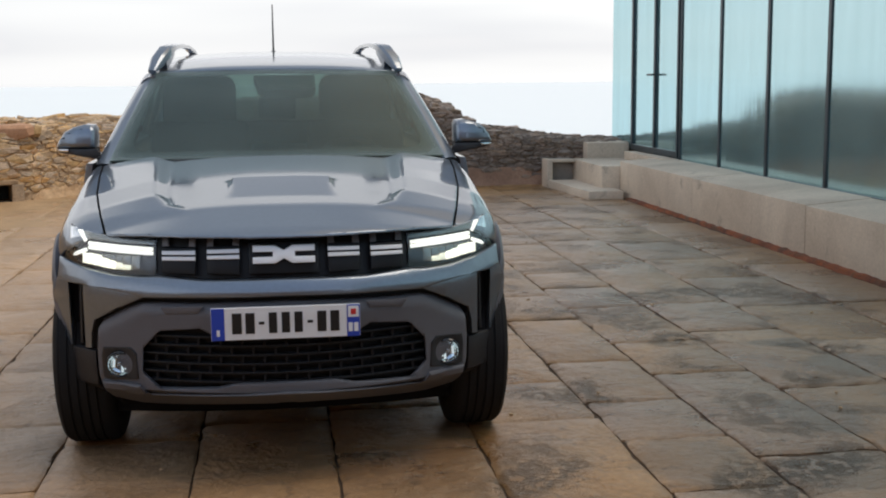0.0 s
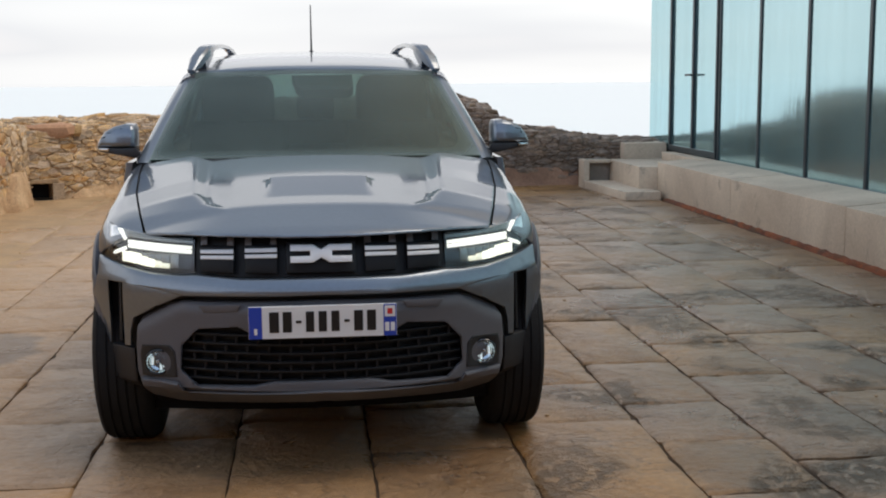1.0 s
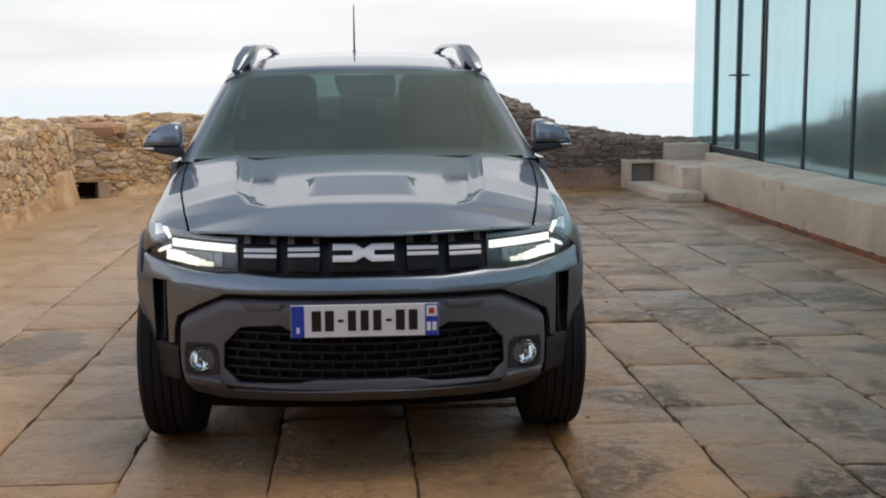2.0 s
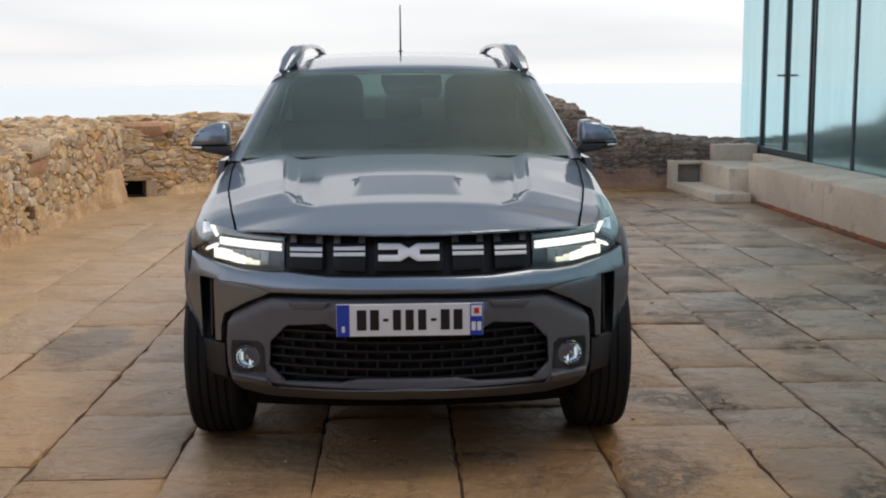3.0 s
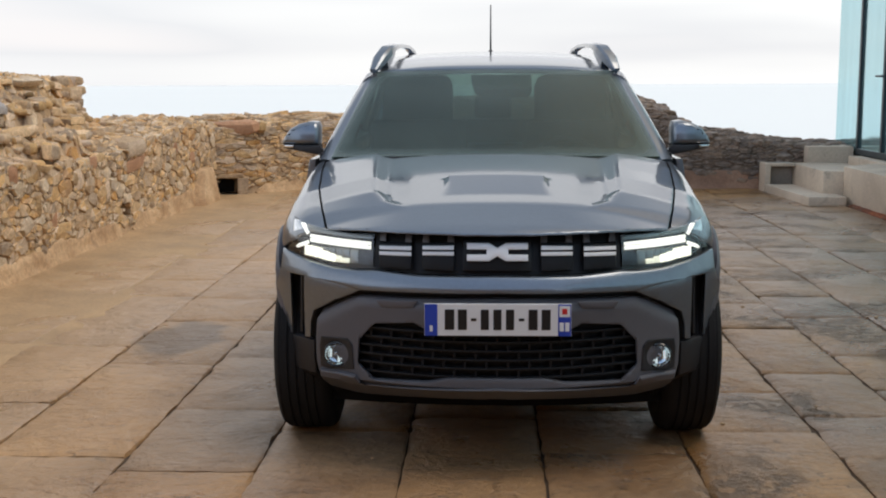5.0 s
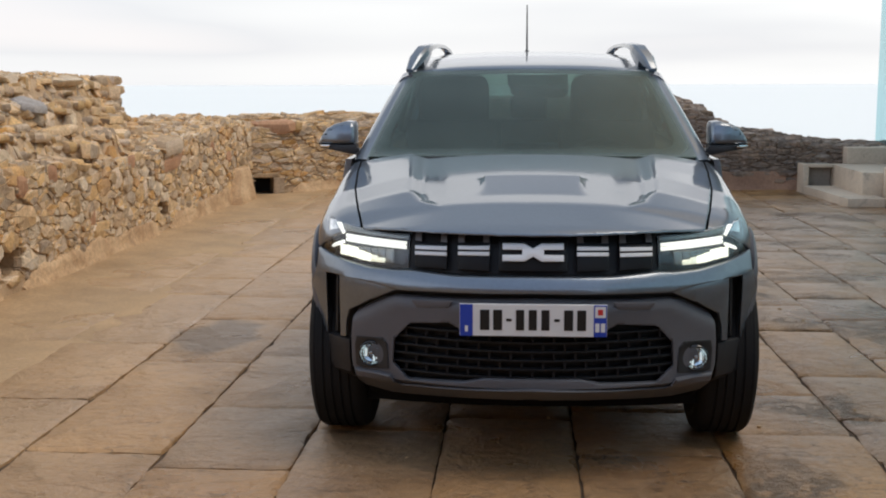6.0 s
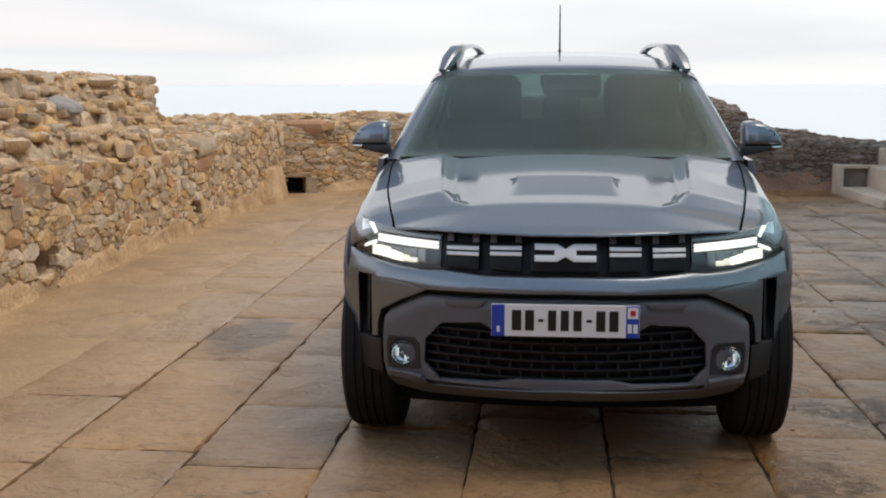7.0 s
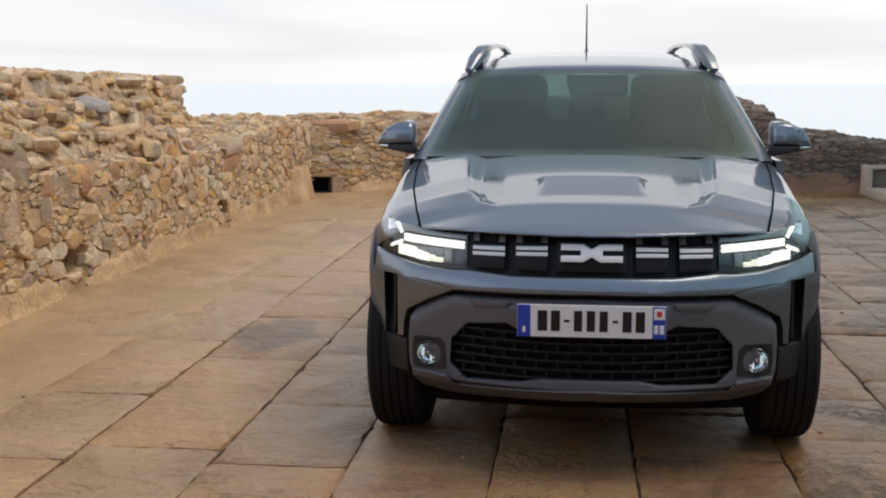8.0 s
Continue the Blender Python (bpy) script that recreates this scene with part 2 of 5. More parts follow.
    wet = ramp(t, [(0.42, grey(0.0)), (0.62, grey(0.75))])
    links(t, (place, field.inputs["Vector"]), (field.outputs["Fac"], wet.inputs[0]))
    moist = math_node("MULTIPLY", wet.outputs[0], wear.outputs[0])
    where2 = node(t, "ShaderNodeTexNoise", Scale=3.1, Detail=2.0)
    links(t, (layer.outputs["Fac"], shelf.inputs[0]), (layer.outputs["Fac"], edge.inputs[0]), (place, where2.inputs["Vector"]), (where2.outputs["Fac"], some.inputs[0]))
    scarp = math_node("MULTIPLY", edge.outputs[0], some.outputs[0])
    colour = first
    for mask, c in ((moist, (0.19, 0.116, 0.060)), (scarp, (0.09, 0.052, 0.027)), (low, (0.175, 0.108, 0.058)), (dust, (0.48, 0.318, 0.165)), (damp, (0.13, 0.084, 0.046))):
        over = t.nodes.new("ShaderNodeMix")
        over.data_type = "RGBA"
        over.inputs[7].default_value = (*c, 1)
        links(t, (mask, over.inputs[0]), (colour, over.inputs[6]))
        colour = over.outputs[2]
    links(t, (colour, b.inputs["Base Color"]))
    height = t.nodes.new("ShaderNodeMath")
    height.operation = "SUBTRACT"
    bp = node(t, "ShaderNodeBump", Strength=1.0, Distance=0.048)
    shelves = t.nodes.new("ShaderNodeMath")
    shelves.operation = "MULTIPLY_ADD"
    shelves.inputs[1].default_value = 0.22
    links(t, (shelf.outputs[0], shelves.inputs[0]), (relief.outputs["Fac"], shelves.inputs[2]), (shelves.outputs[0], height.inputs[0]), (low, height.inputs[1]), (height.outputs[0], bp.inputs["Height"]), (bp.outputs[0], b.inputs["Normal"]))
    return m


FLAG = flagstone_surface()
DIRT = surface("joint_earth", (0.045, 0.028, 0.016), (0.12, 0.075, 0.043), 4.0, 60.0, (0.85, 0.95), 0.5, 0.01)
EARTH = surface("trodden_earth", (0.36, 0.235, 0.12), (0.53, 0.36, 0.195), 2.6, 45.0, (0.6, 0.85), 0.4, 0.01)
RUBBLE = surface("rubble_stone", (0.52, 0.35, 0.20), (0.82, 0.60, 0.37), 5.0, 38.0, (0.75, 0.95), 0.8, 0.02, vary=0.30, grain=0.42)
# darker copy of the rubble: shade of the backlit wall is in the colour
RUBBLE_DARK = surface("shaded_rubble_stone", (0.19, 0.142, 0.108), (0.42, 0.315, 0.238), 2.0, 26.0, (0.8, 0.95), 0.7, 0.02, vary=0.3, grain=0.5)
RED_STONE = surface("terracotta_stone", (0.42, 0.215, 0.115), (0.58, 0.33, 0.185), 3.0, 36.0, (0.8, 0.95), 0.7, 0.015)
GREY_STONE = surface("blue_grey_stone", (0.31, 0.285, 0.265), (0.47, 0.43, 0.395), 3.0, 36.0, (0.8, 0.95), 0.7, 0.015)
CREAM_STONE = surface("cream_stone", (0.62, 0.48, 0.33), (0.86, 0.70, 0.50), 5.0, 38.0, (0.75, 0.95), 0.8, 0.02, vary=0.15, grain=0.4)
BROWN_STONE = surface("grey_brown_stone", (0.37, 0.265, 0.17), (0.58, 0.44, 0.30), 4.0, 38.0, (0.75, 0.95), 0.8, 0.02, vary=0.22, grain=0.45)
OCHRE_STONE = surface("orange_ochre_stone", (0.50, 0.28, 0.12), (0.76, 0.48, 0.23), 4.0, 38.0, (0.75, 0.95), 0.8, 0.02, vary=0.2, grain=0.42)
# the darkness inside the drain, put into the stone's colour
DRAIN_SHADE = surface("shade_black_drain_stone", (0.008, 0.007, 0.006), (0.02, 0.017, 0.014), 4.0, 40.0, (0.8, 0.95), 0.5, 0.01)
MORTAR = surface("lime_mortar", (0.42, 0.285, 0.165), (0.66, 0.47, 0.29), 3.0, 40.0, (0.85, 0.95), 0.7, 0.02)
PLASTER = surface("rubbed_lime_plaster", (0.50, 0.305, 0.155), (0.80, 0.56, 0.33), 3.4, 34.0, (0.8, 0.95), 0.7, 0.02, grain=0.45, spots=(4.0, 0.60, (0.34, 0.22, 0.125)))
RED_PLASTER = surface("reddish_plinth_plaster", (0.27, 0.148, 0.092), (0.47, 0.28, 0.18), 1.4, 30.0, (0.8, 0.95), 0.4, 0.015)
CONCRETE = surface("pale_concrete", (0.53, 0.42, 0.31), (0.75, 0.615, 0.465), 1.1, 38.0, (0.7, 0.9), 0.3, 0.006, grain=0.22, spots=(1.5, 0.60, (0.30, 0.24, 0.185)))
DARK_CONCRETE = surface("dark_concrete", (0.21, 0.18, 0.15), (0.30, 0.26, 0.215), 1.4, 38.0, (0.55, 0.8), 0.3, 0.006, grain=0.25)
RUST = surface("rust_red_gravel", (0.15, 0.045, 0.02), (0.44, 0.13, 0.045), 6.0, 60.0, (0.8, 0.95), 0.8, 0.02, grain=0.5, spots=(2.3, 0.52, (0.12, 0.075, 0.042)))
STEEL = surface("dark_coated_steel", (0.012, 0.022, 0.028), (0.025, 0.042, 0.05), 2.0, 50.0, (0.3, 0.45), 0.05, 0.002, grain=0.15)
# the sea's pale base colour has the distance haze mixed into it
SEA = surface("calm_sea_painted_haze", (0.735, 0.785, 0.78), (0.765, 0.81, 0.803), 0.0006, 0.002, (0.55, 0.6), 0.0, grain=0.0, gloss=0.3)
GLASS_FRONT = pane("teal_mirror_glass", (0.16, 0.36, 0.39), 0.80, 0.12, 0.10, (0.70, 0.96, 1.0), film=(0.12, (0.36, 0.66, 0.70)))
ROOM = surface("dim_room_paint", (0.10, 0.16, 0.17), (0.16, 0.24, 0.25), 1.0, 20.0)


# ---- making things ----
def part(name, bm, material, parent=None, label="", sharp=35):
    me = bpy.data.meshes.new(name)
    bm.normal_update()
    bm.to_mesh(me)
    bm.free()
    me.materials.append(material)
    for p in me.polygons:
        p.use_smooth = True
    me.set_sharp_from_angle(angle=radians(sharp))
    ob = new(name, me)
    if parent is not None:
        ob.parent = parent
    return tagged(ob, label)


def box(bm, x0, x1, y0, y1, z0, z1, bevel=0.0, segments=1):
    made = bmesh.ops.create_cube(bm, size=1.0, matrix=Matrix.LocRotScale(((x0 + x1) / 2, (y0 + y1) / 2, (z0 + z1) / 2), None, (x1 - x0, y1 - y0, z1 - z0)))
    if bevel:
        edges = {e for v in made["verts"] for e in v.link_edges}
        bmesh.ops.bevel(bm, geom=list(edges), offset=bevel, segments=segments, profile=0.6, affect="EDGES")
    return bm


def block(name, x0, x1, y0, y1, z0, z1, material, parent=None, label="", bevel=0.0, segments=1):
    return part(name, box(bmesh.new(), x0, x1, y0, y1, z0, z1, bevel, segments), material, parent, label)


def thing(name, at, label, category, group="", kind=""):
    ob = new(name)
    ob.location = at
    return tagged(ob, label, category, group, kind)


def spread(x, stops):
    """Value at x on a chain of straight lines through the stops."""
    return float(np.interp(x, [s[0] for s in stops], [s[1] for s in stops]))


def step_up(a, b, v):
    k = min(1.0, max(0.0, (v - a) / (b - a)))
    return k * k * (3 - 2 * k)


def hum(x, y, z=0.0, s=1.0):
    return noise.noise(Vector((x * s, y * s, z * s)))

# ---- the ground, the sea and the far ground ----
def sheet(name, x0, x1, y0, y1, z, nx, ny, material, label, kind="structure", rough=0.0, scale=1.0, category=""):
    bm = bmesh.new()
    rows = [[bm.verts.new((x0 + (x1 - x0) * i / nx, y0 + (y1 - y0) * j / ny, 0)) for i in range(nx + 1)] for j in range(ny + 1)]
    for r in rows:
        for v in r:
            v.co.z = z + rough * hum(v.co.x, v.co.y, 3.0, scale)
    for j in range(ny):
        for i in range(nx):
            bm.faces.new((rows[j][i], rows[j][i + 1], rows[j + 1][i + 1], rows[j + 1][i]))
    return tagged(part(name, bm, material), label, category or name, kind=kind)


sheet("water", -4900, 4900, 15, 4900, -14.0, 8, 8, SEA, "calm sea reaching to the horizon, haze painted into its pale colour")
sheet("ground", -900, 900, -900, 15.5, -0.018, 90, 60, DIRT, "brown earth under the terrace paving", rough=0.006)
strip = sheet("earth_strip", -3.5, -2.05, -2.0, 10.9, 0.0, 44, 300, EARTH, "smooth trodden earth along the rubble wall", category="ground")
for v in strip.data.vertices:      # thickest against the wall, running out raggedly over the paving
    x, y = v.co.x, v.co.y
    v.co.z = 0.016 * (-2.62 - x) + 0.008 * hum(x, y, 3.0, 1.1) + 0.004 * hum(x, y, 8.0, 5.0)


# ---- the rubble walls ----
def cells(width, height, a, b, rnd):
    """Interlocking cells of very mixed size over a strip width x height: (centre, size, corners); a wide and b tall in the middle."""
    k = a / b
    tall = height * k
    pts, grid = [], {}
    for share, tries in ((1.25, 0.5), (0.85, 1.5), (0.58, 4.0), (0.36, 9.0), (0.24, 9.0)):
        for _ in range(int(tries * width * tall / (a * a))):
            r = 0.5 * a * share * rnd.uniform(0.85, 1.15)
            x, y = rnd.uniform(-a, width + a), rnd.uniform(-a, tall + a)
            gx, gy = int(x // a), int(y // a)
            if all((pts[m][0] - x) ** 2 + (pts[m][1] - y) ** 2 > (0.93 * (pts[m][2] + r)) ** 2 for ix in range(gx - 2, gx + 3) for iy in range(gy - 2, gy + 3) for m in grid.get((ix, iy), ())):
                grid.setdefault((gx, gy), []).append(len(pts))
                pts.append((x, y, r))
    found = []
    for n, (x, y, r) in enumerate(pts):
        if not (0 <= x <= width and 0 <= y <= tall):
            continue
        w = 1.9 * r
        poly = [(-w, -w), (w, -w), (w, w), (-w, w)]
        gx, gy = int(x // a), int(y // a)
        near = [m for ix in range(gx - 2, gx + 3) for iy in range(gy - 2, gy + 3) for m in grid.get((ix, iy), ()) if m != n]
        near.sort(key=lambda m: math.hypot(pts[m][0] - x, pts[m][1] - y) - pts[m][2])
        for m in near[:14]:
            dx, dy = pts[m][0] - x, pts[m][1] - y
            half = (dx * dx + dy * dy + r * r - pts[m][2] ** 2) / 2
            cut = []
            for p, q in zip(poly, poly[1:] + poly[:1]):
                u, v = half - p[0] * dx - p[1] * dy, half - q[0] * dx - q[1] * dy
                if u >= 0:
                    cut.append(p)
                if (u > 0 > v) or (u < 0 < v):
                    f = u / (u - v)
                    cut.append((p[0] + (q[0] - p[0]) * f, p[1] + (q[1] - p[1]) * f))
            poly = cut
            if len(poly) < 3:
                break
        if len(poly) >= 3:
            found.append(((x, y / k), r, [(x + u, (y + v) / k) for u, v in poly]))
    return found


def slab_mesh(name, seed, material):
    """A flat rough stone about one across, with broken edges."""
    rnd = random.Random(seed)
    bm = bmesh.new()
    n = rnd.choice((5, 6, 7))
    ring = [(0.5 * math.cos(a), 0.5 * math.sin(a)) for a in sorted(2 * math.pi * (i + rnd.uniform(-0.3, 0.3)) / n for i in range(n))]
    ring = [(x * 1.15 * rnd.uniform(0.85, 1.12), y * 1.15 * rnd.uniform(0.85, 1.12)) for x, y in ring]
    rows = [[bm.verts.new((x * k + rnd.uniform(-0.03, 0.03), y * k + rnd.uniform(-0.03, 0.03), z + rnd.uniform(-0.07, 0.07))) for x, y in ring] for z, k in ((-0.5, 0.8), (-0.25, 1.0), (0.28, 0.97), (0.48, 0.78))]
    for a, b in zip(rows, rows[1:]):
        for i in range(n):
            bm.faces.new((a[i], a[(i + 1) % n], b[(i + 1) % n], b[i]))
    bm.faces.new(rows[0]), bm.faces.new(rows[-1])
    bmesh.ops.recalc_face_normals(bm, faces=bm.faces)
    me = bpy.data.meshes.new(name)
    bm.to_mesh(me)
    bm.free()
    me.materials.append(material)
    for p in me.polygons:
        p.use_smooth = True
    me.set_sharp_from_angle(angle=radians(26))
    return me


def rubble_wall(name, path, front, back_rise, depth, material, core_material, label, seed, size=(0.235, 0.118), gaps=(), foot=0.0, single=300, first=(0, 1), jut=0.022, tumble=0.05, crest_end=None, slabs=0.22, sunk=0.013, others=()):
    """A rubble wall along a path of (s, x, y): interlocking stones bedded in mortar, up the face and over the tumbled top.
    front: height of the face at s; back_rise: height of the crest behind it; depth: how far the crest lies behind the face."""
    rnd = random.Random(seed)
    length = path[-1][0]
    sx, sy = [(p[0], p[1]) for p in path], [(p[0], p[2]) for p in path]

    def base(s):
        s = min(max(s, 0.0), length)
        return Vector((spread(s, sx), spread(s, sy), 0))

    def out(s):
        d = base(min(length, s + 0.15)) - base(max(0, s - 0.15))
        return Vector((d.y, -d.x, 0)).normalized()

    def skin(s, l):
        """Point and outward way at s along the wall, l up its face and on over its top."""
        s = min(max(s, 0.0), length)
        h0, h1, o = spread(s, front), spread(s, back_rise), out(s)
        h0 += 0.05 * hum(s * 1.3, 1.0, seed)
        if l <= h0:
            return base(s) + Vector((0, 0, l)), o
        d = (l - h0) * 0.60
        z = top(s, d, h0, h1)
        slope = (top(s, d + 0.03, h0, h1) - top(s, d - 0.03, h0, h1)) / 0.06
        return base(s) - o * d + Vector((0, 0, z)), (Vector((0, 0, 1)) + o * max(-0.4, min(1.6, slope))).normalized()

    def top(s, d, h0, h1):
        """Height of the stepped, tumbled top at d behind the face."""
        d = max(0.0, d)
        k = min(1.0, max(0.0, d / depth + 0.16 * hum(s * 1.1, d * 2.0, seed + 5.0)))
        if crest_end:      # the high part breaks off along a slanting line
            h1 += (crest_end[2] - h1) * step_up(-0.10, 0.20, s - crest_end[0] + (depth - min(d, depth)) * crest_end[1])
        rise = (math.floor(3 * k) + step_up(0.45, 1.0, 3 * k % 1.0)) / 3 if k < 1 else 1.0
        return h0 + (h1 - h0) * rise - max(0.0, d - depth - 0.35) * 0.9 + tumble * hum(s * 2.1, d * 2.1, seed + 3.0) * min(1.0, d / 0.2)

    def recess(s, l):
        return max((min(1.0, max(0.0, 1.25 - max(abs(s - g[0]) / g[2], abs(l - g[1]) / g[3])) * 4) * g[4] for g in gaps), default=0.0)

    tall = max(f[1] for f in front) + (depth + 0.8) / 0.60
    wall = thing(name, base(0), label, "stone wall", kind="structure")
    shift = -base(0)
    bm = bmesh.new()
    n, m = int(length / 0.07), int(tall / 0.055)
    cols = []
    for i in range(n + 1):
        col = []
        for j in range(m + 1):
            p, o = skin(length * i / n, tall * j / m)
            col.append(bm.verts.new(p + shift + o * (0.008 * hum(p.x * 9, p.y * 9, p.z * 9) - sunk - recess(length * i / n, tall * j / m))))
        b = base(length * i / n) - out(length * i / n) * (depth + 0.9) + shift
        col.append(bm.verts.new(b))
        cols.append(col)
    for a, c in zip(cols, cols[1:]):
        for i in range(len(a) - 1):
            bm.faces.new((a[i], c[i], c[i + 1], a[i + 1]))
    bm.faces.new(cols[0]), bm.faces.new(cols[-1])
    bmesh.ops.recalc_face_normals(bm, faces=bm.faces)
    part("core", bm, core_material, wall)
    joined_v, joined_f, joined_m, made = [], [], [], 0
    stones, pick = [material] + list(others), random.Random(seed + 7)
    kinds = [slab_mesh("slab_stone", seed * 40 + k, material) for k in range(16)]

    def lay(at, turn, scale, s):
        nonlocal made
        me, m = rnd.choice(kinds), Matrix.LocRotScale(at + shift, turn, scale)
        if made < single and first[0] <= s <= first[1]:
            ob = new("stone", me)
            ob.parent, ob.matrix_basis = wall, m
            made += 1
        else:
            k = len(joined_v)
            joined_v.extend(tuple(m @ v.co) for v in me.vertices)
            joined_f.extend(tuple(k + i for i in f.vertices) for f in me.polygons)
            joined_m.extend([0] * len(me.polygons))

    l = 0.16
    while l * 0.60 < depth + 0.55:      # the tumbled top: flat stones lying on one another
        s = rnd.uniform(0.0, 0.1)
        while s < length:
            big = rnd.random()
            if rnd.random() > slabs:
                s += 0.16
                continue
            w, t = rnd.uniform(0.08, 0.26) * (1.7 if big < 0.13 else 1.0), rnd.uniform(0.05, 0.09) * (1.3 if big < 0.13 else 1.0)
            p, o = skin(s, spread(s, front) + l + rnd.uniform(-0.04, 0.04))
            lay(p + Vector((0, 0, rnd.uniform(-0.035, 0.0))), Euler((rnd.uniform(-0.13, 0.13), rnd.uniform(-0.10, 0.16), math.atan2(out(s).y, out(s).x) + rnd.uniform(-0.45, 0.45))), (rnd.uniform(0.13, 0.24), w * 1.12, t), s)
            s += w * 0.9
        l += 0.12
    for (cs, cl), size_of, poly in cells(length, tall, size[0], size[1], rnd):
        over = cl - spread(cs, front)
        if over * 0.60 > depth + 0.6 or cl < foot or any(abs(cs - g[0]) < g[2] and abs(cl - g[1]) < g[3] for g in gaps):
            continue
        if over > 0 and (size_of < 0.042 and rnd.random() < 0.6 or crest_end and over * 0.6 > 0.15 and -0.14 < cs - crest_end[0] + (depth - min(over * 0.6, depth)) * crest_end[1] < 0.24):
            continue
        p0, o = skin(cs, cl)
        proud = rnd.uniform(-0.006, jut) * rnd.uniform(0.4, 1.0) * (1.5 if over > 0 else 1.0) + 0.05 * (size_of - 0.04)
        gap = rnd.uniform(0.0, 0.10)
        tilt = 0.12 if over < 0 else 0.26
        lean = (rnd.uniform(-tilt, tilt) * 0.7, rnd.uniform(-tilt, tilt))
        rings = ([], [], [])
        soft = []                 # chip the corners and roughen the long sides
        for (ax, ay), (bx, by) in zip(poly, poly[1:] + poly[:1]):
            long = math.hypot(bx - ax, by - ay)
            c = rnd.uniform(0.05, 0.13)
            if long > 0.03:
                soft += [(ax + (bx - ax) * c, ay + (by - ay) * c), (bx + (ax - bx) * c, by + (ay - by) * c)]
            else:
                soft.append(((ax + bx) / 2, (ay + by) / 2))
        poly = soft
        slip = 0.10 * size_of
        for s, l in poly:
            s, l = cs + (s - cs) * (1 - gap) + rnd.uniform(-slip, slip), cl + (l - cl) * (1 - gap) + rnd.uniform(-slip, slip)
            q, _ = skin(s, max(0.0, l))
            tip = proud + lean[0] * (s - cs) + lean[1] * (l - cl)
            rings[0].append(q - o * 0.05)
            rings[1].append(q + o * (tip - rnd.uniform(0.005, 0.013)))
            inset = rnd.uniform(0.07, 0.17)
            rings[2].append(q.lerp(p0, inset) + o * (tip + rnd.uniform(-0.004, 0.005)))
        k = len(poly)
        verts = [*rings[0], *rings[1], *rings[2], p0 + o * (proud + rnd.uniform(0.0, 0.01))]
        faces = []
        for i in range(k):
            j = (i + 1) % k
            faces += [(i, j, k + j, k + i), (k + i, k + j, 2 * k + j, 2 * k + i), (2 * k + i, 2 * k + j, 3 * k)]
        look_of = pick.choices(range(len(stones)), [7.0] + [1.0] * len(others))[0]
        if made < single and first[0] <= cs <= first[1]:
            me = bpy.data.meshes.new("stone")
            me.from_pydata([tuple(v - p0) for v in verts], [], faces)
            me.materials.append(stones[look_of])
            for f in me.polygons:
                f.use_smooth = True
            me.set_sharp_from_angle(angle=radians(24))
            ob = new("stone", me)
            ob.parent, ob.location = wall, p0 + shift
            made += 1
        else:
            at = len(joined_v)
            joined_v += [tuple(v + shift) for v in verts]
            joined_f += [tuple(at + i for i in f) for f in faces]
            joined_m += [look_of] * len(faces)
    if joined_v:
        me = bpy.data.meshes.new("rubble")
        me.from_pydata(joined_v, [], joined_f)
        for kind_of in stones:
            me.materials.append(kind_of)
        me.polygons.foreach_set("material_index", joined_m)
        for f in me.polygons:
            f.use_smooth = True
        me.set_sharp_from_angle(angle=radians(24))
        ob = tagged(new("rubble", me), kind="stuff")
        ob.parent = wall
    return wall


# beside the terrace: the path runs away from the road, the face looks towards +x
rubble_wall("wall_west", [(0, -3.40, -2.0), (6.0, -3.42, 4.0), (12.6, -3.42, 10.6)],
            [(0, 0.90), (4.4, 0.88), (6.0, 0.84), (7.7, 0.74), (9.3, 0.80), (11.1, 0.95), (12.6, 0.90)],
            [(0, 1.37), (4.5, 1.43), (6.5, 1.475), (9.2, 1.455), (12.6, 1.40)], 0.75, RUBBLE, MORTAR,
            "ruined ochre rubble stone wall with a tumbled crest beside the paving", 11, gaps=((5.38, 0.24, 0.13, 0.09, 0.45), (8.78, 0.22, 0.12, 0.08, 0.45)), foot=0.06, first=(4.4, 12), crest_end=(9.78, 2.93, 0.98), jut=0.020, sunk=0.008, slabs=0.4, others=(CREAM_STONE, BROWN_STONE, OCHRE_STONE))
# across the end of the terrace: an ochre corner and a stretch darkened as backlit
rubble_wall("wall_north", [(0, -3.45, 10.45), (0.45, -3.0, 10.75), (1.5, -2.45, 11.7), (2.0, -1.95, 11.85), (3.0, -0.95, 11.78)],
            [(0, 0.84), (1.5, 0.86), (3.0, 0.9)], [(0, 0.95), (2.0, 0.95), (3.0, 1.1)], 0.5, RUBBLE, MORTAR,
            "ochre rubble corner of the terrace wall", 31, size=(0.26, 0.095), gaps=((0.19, 0.11, 0.105, 0.11, 0.4),), foot=0.08, first=(0, 10), jut=0.03, sunk=0.008, others=(BROWN_STONE, OCHRE_STONE))
rubble_wall("wall_north_east", [(0, -0.95, 11.78), (3.8, 2.85, 11.5), (7.0, 6.0, 11.3)],
            [(0, 0.9), (2.4, 1.05), (2.9, 1.08), (3.25, 1.0), (3.5, 0.74), (4.2, 0.66), (4.9, 0.58), (5.3, 0.54), (7, 0.56)],
            [(0, 1.1), (0.4, 1.15), (2.4, 1.22), (2.9, 1.18), (3.3, 0.98), (3.55, 0.80), (3.9, 0.74), (4.6, 0.66), (5.1, 0.57), (5.6, 0.57), (7, 0.60)], 0.5, RUBBLE_DARK, RUBBLE_DARK,
            "rubble wall across the end of the terrace, its stone darkened for shade", 23, size=(0.21, 0.07), foot=0.10, first=(0, 10), jut=0.028, slabs=0.8, sunk=0.007)


